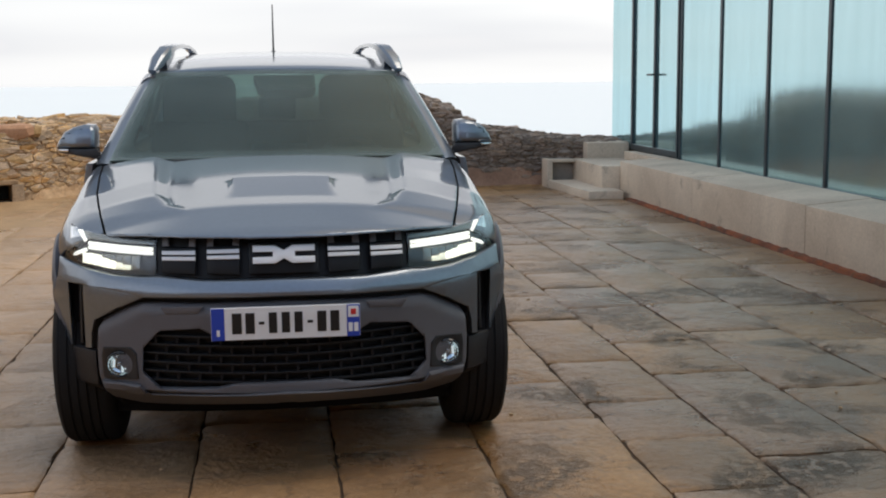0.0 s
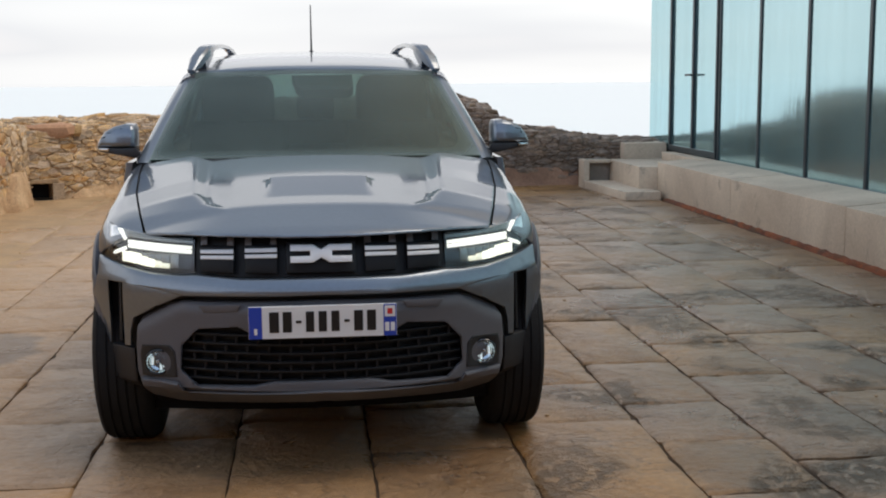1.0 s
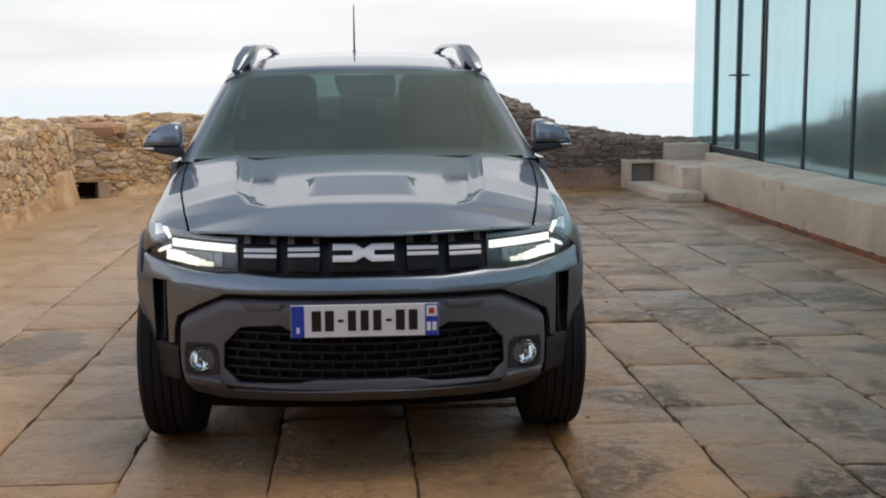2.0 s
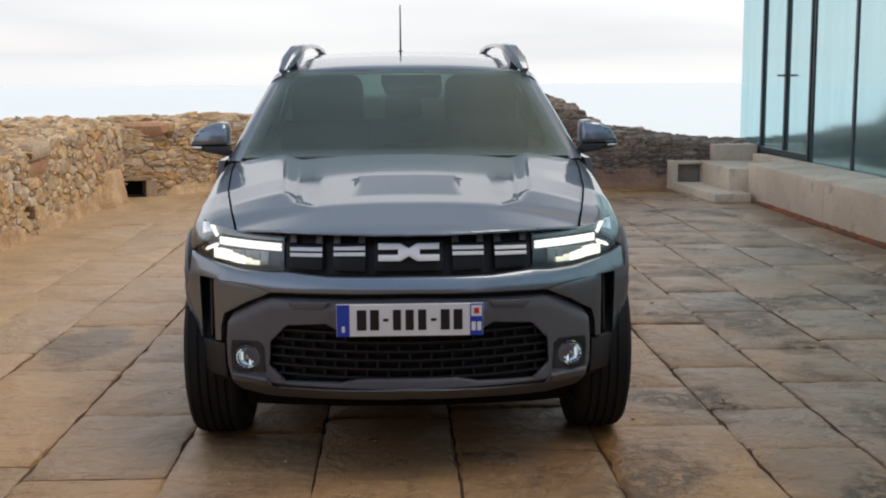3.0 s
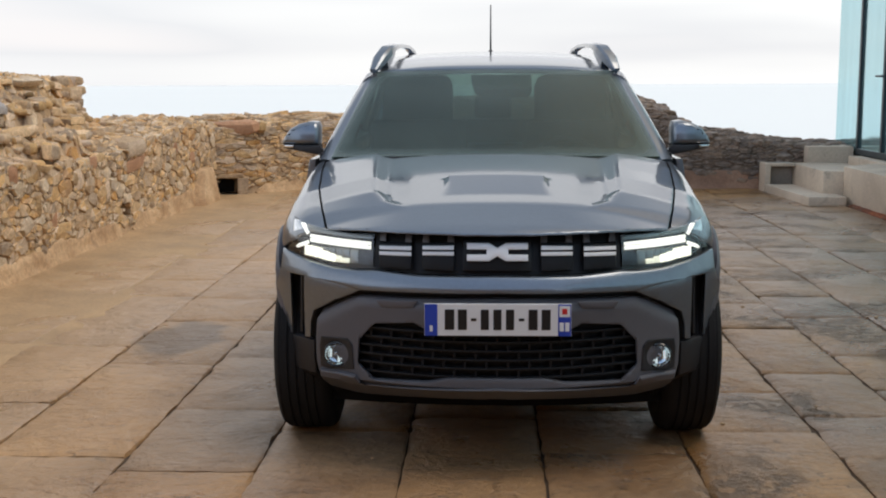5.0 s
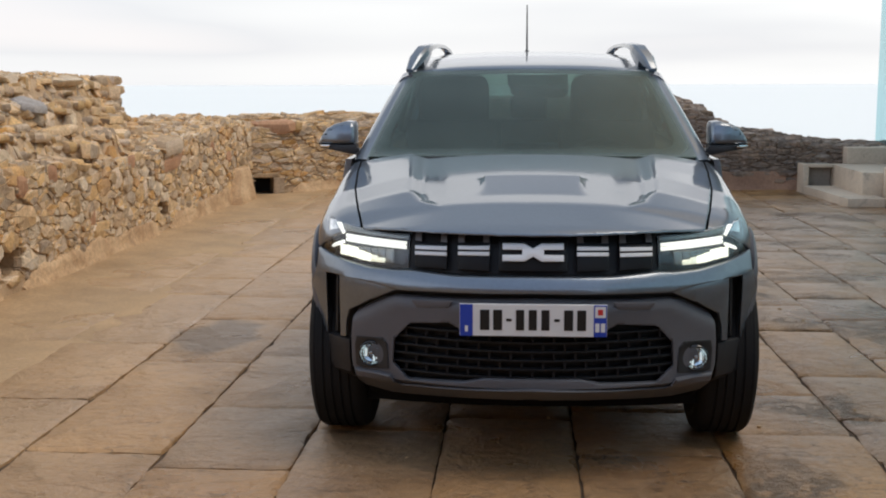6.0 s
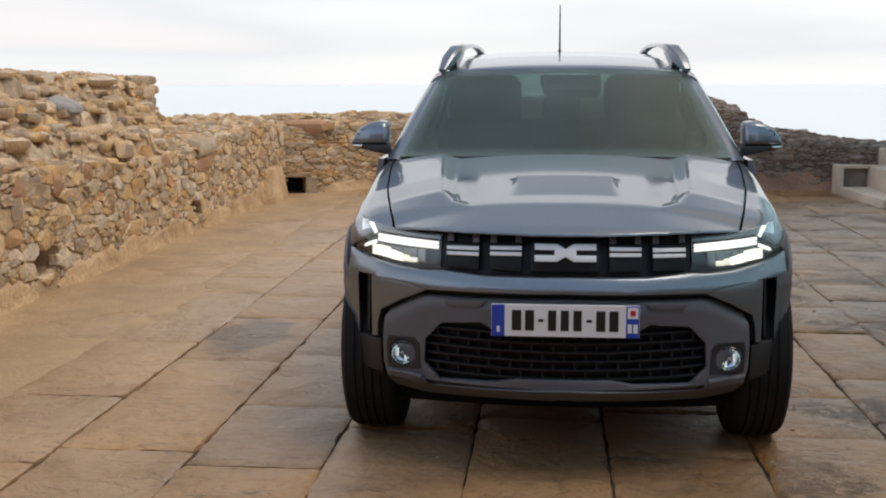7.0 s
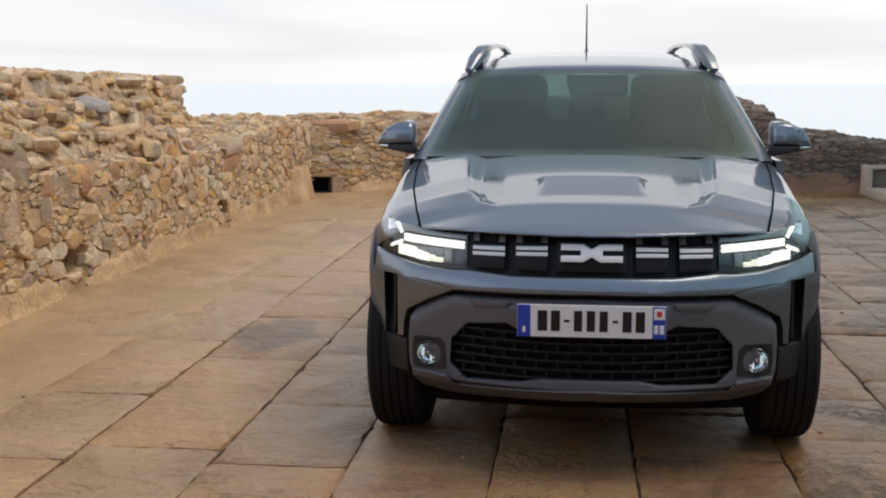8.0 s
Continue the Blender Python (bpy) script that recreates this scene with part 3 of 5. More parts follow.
def plinth(name, path, height, thick, material, label, jag=0.02):
    """A rubbed, crumbling plaster foot along a wall: ragged along the top, lumpy on its face, sloping out towards the ground."""
    bm = bmesh.new()
    fine = []
    for (x0, y0, ox, oy), (x1, y1, _, _) in zip(path, path[1:]):
        fine += [(x0 + (x1 - x0) * k / 4, y0 + (y1 - y0) * k / 4, ox, oy) for k in range(4)]
    fine.append(path[-1])
    cols = []
    for i, (x, y, ox, oy) in enumerate(fine):
        end = min(1.0, 0.25 + 0.12 * min(i, len(fine) - 1 - i))
        h = (height + 2.4 * jag * hum(x * 1.7, y * 1.7, 5.0) + 1.2 * jag * hum(x * 6, y * 6, 2.0) + 0.8 * jag * hum(x * 19, y * 19, 4.0)) * end
        w = (thick + 0.35 * thick * hum(x * 2.3, y * 2.3, 9.0)) * (0.4 + 0.6 * end)
        col = [bm.verts.new((x - ox * 0.06, y - oy * 0.06, -0.02))]
        for up, out in ((-0.02, 1.25), (0.10, 0.95), (0.30, 0.72), (0.52, 0.56), (0.74, 0.44), (0.92, 0.32), (1.0, 0.16)):
            lump = 0.012 * hum(x * 8, y * 8, up * 3) + 0.006 * hum(x * 23, y * 23, up * 8)
            col.append(bm.verts.new((x + ox * (w * out + lump), y + oy * (w * out + lump), h * up if up > 0 else -0.02)))
        col.append(bm.verts.new((x - ox * 0.06, y - oy * 0.06, h + 0.005)))
        cols.append(col)
    n = len(cols[0])
    for a, c in zip(cols, cols[1:]):
        for i in range(n):
            bm.faces.new((a[i], c[i], c[(i + 1) % n], a[(i + 1) % n]))
    bm.faces.new(cols[0]), bm.faces.new(cols[-1])
    bmesh.ops.recalc_face_normals(bm, faces=bm.faces)
    return tagged(part(name, bm, material), label, "wall plinth", kind="structure")


def odd_stone(wall, at, turn, scale, material, seed, label=""):
    """A single stone that stands out from its wall."""
    ob = new("stone", slab_mesh("stone", seed, material))
    ob.parent = wall
    ob.matrix_basis = Matrix.Translation(-wall.location) @ Matrix.LocRotScale(at, Euler(turn), scale)
    return tagged(ob, label)


west, north = bpy.data.objects["wall_west"], bpy.data.objects["wall_north"]
odd_stone(north, (-3.24, 10.74, 0.845), (0.05, 0.0, 0.25), (0.62, 0.30, 0.17), RED_STONE, 901, "long terracotta coloured stone")
odd_stone(north, (-2.93, 10.90, 0.85), (0.0, 0.2, 0.5), (0.17, 0.22, 0.16), RUBBLE, 902)
odd_stone(west, (-3.47, 7.16, 0.80), (0.1, 0.1, 0.2), (0.26, 0.62, 0.15), RUBBLE, 903)
odd_stone(west, (-4.27, 6.35, 1.445), (0.04, 0.16, 0.20), (0.46, 0.85, 0.08), CREAM_STONE, 904, "broad flat capping stone")
odd_stone(west, (-3.90, 4.95, 1.235), (0.1, 0.30, 0.2), (0.26, 0.40, 0.065), GREY_STONE, 905, "blue-grey stone")
odd_stone(west, (-3.44, 7.22, 0.655), (0.1, 0.0, 0.04), (0.10, 0.74, 0.13), RED_STONE, 906, "terracotta coloured stone")
odd_stone(west, (-3.44, 3.02, 0.755), (0.05, 0.0, 0.05), (0.10, 0.20, 0.15), RED_STONE, 907, "terracotta coloured stone")
odd_stone(west, (-3.44, 3.60, 0.72), (0.05, 0.0, 0.05), (0.10, 0.20, 0.15), RED_STONE, 908, "terracotta coloured stone")
for k, (y, z, w, h) in enumerate(((2.55, 0.60, 0.34, 0.34), (3.02, 0.60, 0.30, 0.17), (3.30, 0.74, 0.24, 0.15), (6.24, 0.47, 0.24, 0.20), (5.55, 0.62, 0.46, 0.17), (4.6, 0.50, 0.22, 0.16), (5.0, 0.88, 0.3, 0.14))):
    odd_stone(west, (-3.455, y, z), (0.10 * (k % 3 - 1), 0.0, 0.04), (0.12, w, h), RUBBLE, 910 + k)

for k, (y, z, w, h) in enumerate(((4.2, 0.76, 0.26, 0.12), (4.95, 0.36, 0.20, 0.12), (5.9, 0.72, 0.30, 0.11), (8.6, 0.70, 0.24, 0.12), (9.3, 0.56, 0.22, 0.13))):
    odd_stone(west, (-3.447, y, z), (0.08 * (k % 3 - 1), 0.0, 0.03), (0.10, w, h), RED_STONE, 950 + k, "terracotta coloured stone")
# the broken end of the high part: courses of stones one upon another
rnd = random.Random(61)
for back in (0.36, 0.46, 0.55, 0.64, 0.73):
    y, z = 7.56 - (0.75 - back) * 2.93, 0.86 + 0.1 * back
    while z < 0.80 + 0.80 * back:
        h = rnd.uniform(0.08, 0.13)
        odd_stone(west, (-3.42 - back + rnd.uniform(-0.03, 0.03), y + rnd.uniform(-0.06, 0.05), z), (rnd.uniform(-0.1, 0.1), rnd.uniform(-0.1, 0.1), rnd.uniform(-0.3, 0.3)), (rnd.uniform(0.15, 0.24), rnd.uniform(0.26, 0.40), h), RUBBLE, rnd.randrange(2000, 2400))
        z += h * 0.86

# the drain mouth in the corner: a deep box of slabs, its inner shade painted near black
drain = thing("drain", (-3.265, 10.55, 0.0), "square dark drain opening at the foot of the wall", "drain", kind="structure")
for x0, x1, y0, y1, z0, z1, stuff in ((-0.16, 0.18, 0.0, 0.07, 0.215, 0.27, RUBBLE), (0.100, 0.24, -0.01, 0.068, -0.02, 0.212, BROWN_STONE), (-0.145, 0.155, 0.071, 0.45, 0.215, 0.25, DRAIN_SHADE), (-0.14, 0.15, 0.0, 0.45, -0.02, 0.012, DRAIN_SHADE),
                                      (-0.165, -0.125, 0.081, 0.45, 0.013, 0.214, DRAIN_SHADE), (0.135, 0.175, 0.081, 0.45, 0.013, 0.214, DRAIN_SHADE), (-0.124, 0.134, 0.30, 0.45, 0.013, 0.214, DRAIN_SHADE)):
    bm = box(bmesh.new(), x0, x1, y0, y1, z0, z1, 0.008)
    bm.transform(Matrix.Rotation(radians(20), 4, "Z"))
    part("slab", bm, stuff, drain)
bm = box(bmesh.new(), -0.10, 0.10, -0.62, 0.18, 0.0, 0.40, 0.03, 2)
for v in bm.verts:      # leans back, its near side slopes down
    v.co.x -= 0.22 * v.co.z
    if v.co.y < -0.2:
        v.co.y += 0.95 * v.co.z
bm.transform(Matrix.Translation((-3.34, 9.80, 0)))
tagged(part("buttress", bm, PLASTER), "sloping plastered buttress at the foot of the wall", "buttress", kind="structure")


def stretch_of(y0, y1, x, n, ox=1, oy=0):
    return [(x, y0 + (y1 - y0) * i / n, ox, oy) for i in range(n + 1)]


plinth("plinth_1", stretch_of(-2.0, 3.22, -3.42, 44), 0.16, 0.06, PLASTER, "sandy lime plaster foot of the rubble wall", 0.025)
plinth("plinth_2", stretch_of(3.56, 6.62, -3.42, 26), 0.15, 0.055, PLASTER, "sandy lime plaster foot of the rubble wall", 0.025)
plinth("plinth_3", stretch_of(6.95, 10.2, -3.42, 28), 0.18, 0.05, PLASTER, "sandy lime plaster foot of the rubble wall", 0.03)
plinth("plinth_4", [(-2.98 + 0.53 * i / 10, 10.78 + 0.95 * i / 10, 0.87, -0.49) for i in range(11)], 0.12, 0.06, PLASTER, "sandy plaster foot of the end wall", 0.03)
plinth("plinth_5", [(-2.4 + 6.4 * i / 40, 11.72 - 0.27 * i / 40, 0, -1) for i in range(41)], 0.235, 0.05, RED_PLASTER, "reddish brown plastered foot of the end wall", 0.01)

# ---- the concrete bench along the glass front ----
bench = thing("bench", (4.4, 2, 0), "long pale concrete bench along the glass front", "concrete bench", kind="structure")


def slab(name, x0, x1, y0, y1, z0, z1, material, parent, bevel=0.012, label="", rise=0.0):
    bm = bmesh.new()
    made = bmesh.ops.create_cube(bm, size=1.0, matrix=Matrix.LocRotScale(((x0 + x1) / 2, (y0 + y1) / 2, (z0 + z1) / 2), None, (x1 - x0, y1 - y0, z1 - z0)))
    for v in bm.verts:
        if v.co.z > (z0 + z1) / 2 and v.co.x > (x0 + x1) / 2:
            v.co.z += rise
    bmesh.ops.bevel(bm, geom=list(bm.edges), offset=bevel, segments=2, profile=0.6, affect="EDGES")
    bm.transform(Matrix.Translation(-parent.location))
    return part(name, bm, material, parent, label)


for y0, y1 in ((-6.0, -3.2), (-3.194, -0.6), (-0.594, 2.0), (2.006, 4.62), (4.626, 7.2), (7.206, 9.72)):
    slab("block", 4.10, 4.66, y0, y1, -0.05, 0.405 + 0.002 * y0, CONCRETE, bench, rise=0.045)
steps = thing("steps", (3.8, 10.3, 0), "pale concrete entrance steps beside the bench", "steps", kind="structure")
tread = slab("tread", 3.605, 4.03, 9.32, 10.995, -0.05, 0.10, CONCRETE, steps)
for v in tread.data.vertices:      # its outer side runs slightly aslant
    if v.co.x < 0:
        v.co.x -= 0.062 * (v.co.y + 0.98)
slab("arm", 3.495, 3.57, 11.0, 11.32, -0.05, 0.365, CONCRETE, steps)
slab("arm_back", 3.571, 3.87, 11.12, 11.32, -0.05, 0.364, DARK_CONCRETE, steps, label="dark concrete back")
slab("arm_top", 3.571, 3.87, 11.0, 11.119, 0.325, 0.366, CONCRETE, steps)
slab("block", 3.875, 4.64, 9.725, 11.195, -0.05, 0.362, CONCRETE, steps)
slab("door_sill", 4.50, 4.668, 9.30, 10.895, 0.30, 0.465, CONCRETE, steps)
slab("landing", 4.085, 4.66, 11.2, 12.4, -0.05, 0.565, CONCRETE, steps)
bm = bmesh.new()      # a ragged line of rusty gravel where the paving meets the bench
for k in range(380):
    y = -6.0 + 15.3 * k / 379
    w = max(0.008, 0.045 + 0.045 * hum(0.0, y, 2.0, 1.3) + 0.03 * hum(1.0, y, 5.0, 6.0) + 0.015 * hum(2.0, y, 1.0, 21.0))
    row = [bm.verts.new((4.105, y, -0.03)), bm.verts.new((4.102, y, 0.022 + 0.012 * hum(3.0, y, 1.0, 9.0))), bm.verts.new((4.10 - w * 0.6, y, 0.013 + 0.008 * hum(4.0, y, 1.0, 17.0))), bm.verts.new((4.10 - w, y, -0.03))]
    if k:
        for i in range(3):
            bm.faces.new((last[i], row[i], row[i + 1], last[i + 1]))
    last = row
bmesh.ops.recalc_face_normals(bm, faces=bm.faces)
tagged(part("gravel_strip", bm, RUST), "ragged rust red gravel strip at the foot of the bench", "gravel strip", kind="structure")

# ---- the glass front ----
GX, GTOP = 4.70, 5.2
front = thing("glass_building", (GX, 4, 0), "glass-fronted building with dark steel mullions and teal panes", "building", kind="structure")


def sill(y):
    return spread(y, [(-8, 0.42), (9.3, 0.47), (11.2, 0.54), (12.2, 0.62)])


def in_front(bm):
    bm.transform(Matrix.Translation(-front.location))
    return bm


MULLIONS = [-7.0, -5.75, -4.5, -3.25, -2.0, -0.74, 0.51, 1.77, 3.02, 4.28, 5.53, 6.80, 8.04, 9.29, 11.20]
for y in MULLIONS:
    part("mullion", in_front(box(bmesh.new(), GX - 0.015, GX + 0.07, y - 0.030, y + 0.030, sill(y) - 0.03, GTOP, 0.006)), STEEL, front)
for a, b in zip(MULLIONS, MULLIONS[1:]):
    if a != 9.29:
        part("pane", in_front(box(bmesh.new(), GX, GX + 0.012, a + 0.033, b - 0.033, sill(a) - 0.04, GTOP)), GLASS_FRONT, front)
part("pane", in_front(box(bmesh.new(), GX, GX + 0.012, 11.233, 12.15, 0.5, GTOP)), GLASS_FRONT, front)
part("end_pane", in_front(box(bmesh.new(), GX + 0.013, 12.0, 12.138, 12.15, 0.45, GTOP)), GLASS_FRONT, front)
part("sill_rail", in_front(box(bmesh.new(), GX - 0.02, GX + 0.05, -7.0, 9.29, 0.40, 0.455, 0.004)), STEEL, front)
part("head_rail", in_front(box(bmesh.new(), GX - 0.04, GX + 0.06, -7.0, 12.15, GTOP, GTOP + 0.12, 0.006)), STEEL, front)
part("roof", in_front(box(bmesh.new(), GX - 0.1, 12.0, -7.0, 12.2, GTOP + 0.121, GTOP + 0.4, 0.02)), CONCRETE, front)
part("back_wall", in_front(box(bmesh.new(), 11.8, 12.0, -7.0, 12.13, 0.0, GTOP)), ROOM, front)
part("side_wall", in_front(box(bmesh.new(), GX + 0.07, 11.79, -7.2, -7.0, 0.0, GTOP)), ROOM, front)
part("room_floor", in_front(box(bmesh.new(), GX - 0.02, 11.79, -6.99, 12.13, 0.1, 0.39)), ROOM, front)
glass_door = part("glass_door", in_front(box(bmesh.new(), GX, GX + 0.012, 9.33, 11.165, 0.545, 4.2)), GLASS_FRONT, front, "teal glass double door in dark frame")
for y0, y1, z0, z1 in ((9.325, 11.167, 0.47, 0.545), (9.325, 11.167, 4.2, 4.30), (10.19, 10.25, 0.545, 4.2), (9.325, 9.375, 0.545, 4.2), (11.117, 11.167, 0.545, 4.2)):
    part("door_rail", in_front(box(bmesh.new(), GX - 0.03, GX + 0.04, y0, y1, z0, z1, 0.004)), STEEL, glass_door)
bm = box(bmesh.new(), GX - 0.10, GX - 0.075, 10.11, 10.31, 1.44, 1.465, 0.006)
box(bm, GX - 0.08, GX - 0.03, 10.21, 10.235, 1.44, 1.465, 0.004)
part("door_handle", in_front(bm), STEEL, glass_door)
part("transom_pane", in_front(box(bmesh.new(), GX, GX + 0.012, 9.33, 11.165, 4.3, GTOP)), GLASS_FRONT, front)

# an unseen plain wall behind the camera, added to block low sky light
bm = box(bmesh.new(), -9.0, 4.6, -9.4, -9.0, -0.05, 5.0, 0.03, 2)
tagged(part("shade_wall_south", bm, RED_PLASTER), "unseen plain brown wall added to shade the paving and the car front", "wall", kind="structure")
bm = box(bmesh.new(), -4.5, -3.45, -8.99, -2.01, -0.05, 1.25, 0.05, 2)
tagged(part("wall_south_west", bm, MORTAR), "rough mortared stretch of the terrace wall", "wall", kind="structure")

# ---- materials of the car ----
PAINT = surface("grey_metallic_paint", (0.175, 0.208, 0.25), (0.20, 0.236, 0.28), 0.6, 60.0, (0.30, 0.36), 0.0, 0.001, metal=0.70, coat=1.0, grain=0.10)
PAINT.node_tree.nodes["Principled BSDF"].inputs["Specular Tint"].default_value = (0.16, 0.17, 0.18, 1)
PLASTIC = surface("grey_flecked_plastic", (0.108, 0.110, 0.122), (0.143, 0.145, 0.160), 1.5, 500.0, (0.42, 0.55), 0.12, 0.0006, grain=0.25)
DARK_PLASTIC = surface("dark_cladding_plastic", (0.017, 0.017, 0.019), (0.028, 0.028, 0.031), 1.5, 500.0, (0.5, 0.65), 0.12, 0.0006, grain=0.25)
BLACK = surface("black_textured_plastic", (0.017, 0.018, 0.020), (0.028, 0.029, 0.032), 2.0, 400.0, (0.45, 0.6), 0.1, 0.0006, grain=0.2)
GLOSS_BLACK = plain("gloss_black_trim", (0.008, 0.009, 0.011), 0.12, coat=0.4)
RUBBER = surface("tyre_rubber", (0.013, 0.013, 0.013), (0.024, 0.023, 0.022), 3.0, 150.0, (0.7, 0.9), 0.3, 0.001, local=True, gloss=0.25)
WHITE_TRIM = plain("white_trim", (0.78, 0.79, 0.80), 0.3, coat=0.3)
CHROME = plain("lamp_chrome", (0.75, 0.76, 0.78), 0.12, 1.0)
DULL_CHROME = plain("dull_chrome", (0.50, 0.52, 0.54), 0.22, 1.0)
FOG_DISH = plain("fog_lamp_reflector", (0.70, 0.77, 0.80), 0.06, 1.0)
SMOKE = plain("smoky_reflector", (0.30, 0.305, 0.28), 0.25, 0.7)
GRILLE_BLACK = plain("grille_black", (0.012, 0.0135, 0.016), 0.45, gloss=0.25)
# shade beneath the car is put into this near-black colour
UNDERSIDE = plain("shade_black_underside", (0.005, 0.005, 0.0055), 0.9, gloss=0.2)
LAMP_DARK = plain("lamp_housing", (0.03, 0.032, 0.036), 0.25)
# weak glow that paints the cool glints in the fog lamps
FOG_GLINT = plain("glowing_fog_lamp_glint", (0.8, 0.86, 0.86), 0.2, emit=0.45, glow=(0.85, 1.0, 0.98))
DAY_LIGHT = plain("lit_daytime_strip", (0.9, 0.9, 0.85), 0.3, emit=1.0, glow=(1.0, 0.98, 0.86))
BEAM = plain("lit_reflector", (0.7, 0.7, 0.62), 0.12, 0.6, emit=1.25, glow=(1.0, 0.98, 0.80))
BEAM_EDGE = plain("dimmer_lit_reflector", (0.6, 0.6, 0.50), 0.15, 0.6, emit=0.75, glow=(1.0, 0.96, 0.72))
LAMP_GLASS = pane("lamp_cover", (0.93, 0.94, 0.95), 0.03, 0.02)
# the diffuse film paints part of the sky's reflection on the windscreen
WINDSCREEN = pane("windscreen_glass", (0.48, 0.61, 0.58), 0.022, 0.30, sheen=(0.92, 1.0, 0.96), film=(0.045, (0.50, 0.60, 0.58)))
FRIT = surface("windscreen_border_print", (0.012, 0.014, 0.014), (0.02, 0.022, 0.022), 2.0, 90.0, (0.4, 0.5), 0.0, grain=0.1)
WINDOW = pane("tinted_window", (0.22, 0.26, 0.25), 0.05, 0.015)
REAR_GLASS = pane("rear_window_glass", (0.55, 0.60, 0.58), 0.05, 0.015)
CLOTH = surface("dark_seat_cloth", (0.028, 0.030, 0.031), (0.05, 0.053, 0.054), 4.0, 40.0, (0.85, 0.95), 0.0, 0.001)
LINING = surface("pale_headlining", (0.20, 0.21, 0.21), (0.26, 0.27, 0.27), 4.0, 60.0, (0.85, 0.95), 0.0, 0.001)
DASH = surface("dark_dashboard", (0.025, 0.026, 0.028), (0.04, 0.041, 0.044), 3.0, 40.0, (0.7, 0.85), 0.0, 0.001)
PLATE_WHITE = plain("plate_white", (0.80, 0.80, 0.79), 0.35)
PLATE_BLUE = plain("plate_blue", (0.02, 0.06, 0.42), 0.35)
PLATE_RED = plain("plate_red", (0.6, 0.03, 0.03), 0.4)
INK = plain("plate_ink", (0.008, 0.008, 0.008), 0.5)
RED_LENS = plain("red_lamp_lens", (0.30, 0.012, 0.012), 0.1, coat=0.5)
ALLOY = plain("dark_alloy", (0.10, 0.10, 0.11), 0.35, 0.8)


# ---- shaping sheet panels ----
def panel(outline, shape, thick=0.012, rim=0.004, step=0.05, both=False, seam=False):
    """A bent sheet with rounded rims. outline: its corners in the two ways of shape(u, v, w), w being the depth below the face.
    both: adds its mirror image at -u to the same mesh; seam: no rim along u = 0."""
    bm = bmesh.new()
    for sign in ((1, -1) if both else (1,)):
        flat = bmesh.new()
        flat.faces.new([flat.verts.new((u * sign, v, 0)) for u, v in outline])
        for axis in (0, 1):
            lo, hi = min(p.co[axis] for p in flat.verts), max(p.co[axis] for p in flat.verts)
            way = Vector((1, 0, 0) if axis == 0 else (0, 1, 0))
            n = int((hi - lo) / step)
            for i in range(n):
                at = lo + (hi - lo) * (i + 1) / (n + 1)
                bmesh.ops.bisect_plane(flat, geom=flat.verts[:] + flat.edges[:] + flat.faces[:], plane_co=way * at, plane_no=way)
        push = {}
        for e in flat.edges:
            if len(e.link_faces) == 1:
                a, b = e.verts
                if seam and abs(a.co.x) < 1e-5 and abs(b.co.x) < 1e-5:
                    continue
                d = (b.co - a.co).normalized()
                o = Vector((d.y, -d.x, 0))
                if o.dot(e.link_faces[0].calc_center_median() - (a.co + b.co) / 2) > 0:
                    o = -o
                push.setdefault(a, []).append(o)
                push.setdefault(b, []).append(o)

        def miter(v):
            os = push[v]
            if len(os) < 2:
                return Vector((0, os[0].y, 0)) if seam and abs(v.co.x) < 1e-5 else os[0]
            m = os[0] + os[1]
            return m / max(0.35, m.dot(os[0])) if m.length > 1e-6 else os[0]

        def at(p):
            return bm.verts.new(shape(p.x, p.y, p.z))

        top = {v: at(v.co - (miter(v) * rim if v in push else Vector())) for v in flat.verts}
        mid = {v: at(v.co - miter(v) * rim * 0.3 + Vector((0, 0, rim * 0.3))) for v in push}
        low = {v: at(v.co + Vector((0, 0, rim))) for v in push}
        back = {v: at(v.co + Vector((0, 0, thick))) for v in flat.verts}
        for f in flat.faces:
            bm.faces.new([top[v] for v in f.verts])
            bm.faces.new([back[v] for v in reversed(f.verts)])
        for e in flat.edges:
            if len(e.link_faces) == 1 and all(v in push for v in e.verts):
                a, b = e.verts
                if seam and abs(a.co.x) < 1e-5 and abs(b.co.x) < 1e-5:
                    continue
                for r0, r1 in ((top, mid), (mid, low), (low, back)):
                    bm.faces.new((r0[a], r0[b], r1[b], r1[a]))
        flat.free()
    if seam:
        bmesh.ops.remove_doubles(bm, verts=bm.verts, dist=1e-4)
    bmesh.ops.recalc_face_normals(bm, faces=bm.faces)
    return bm


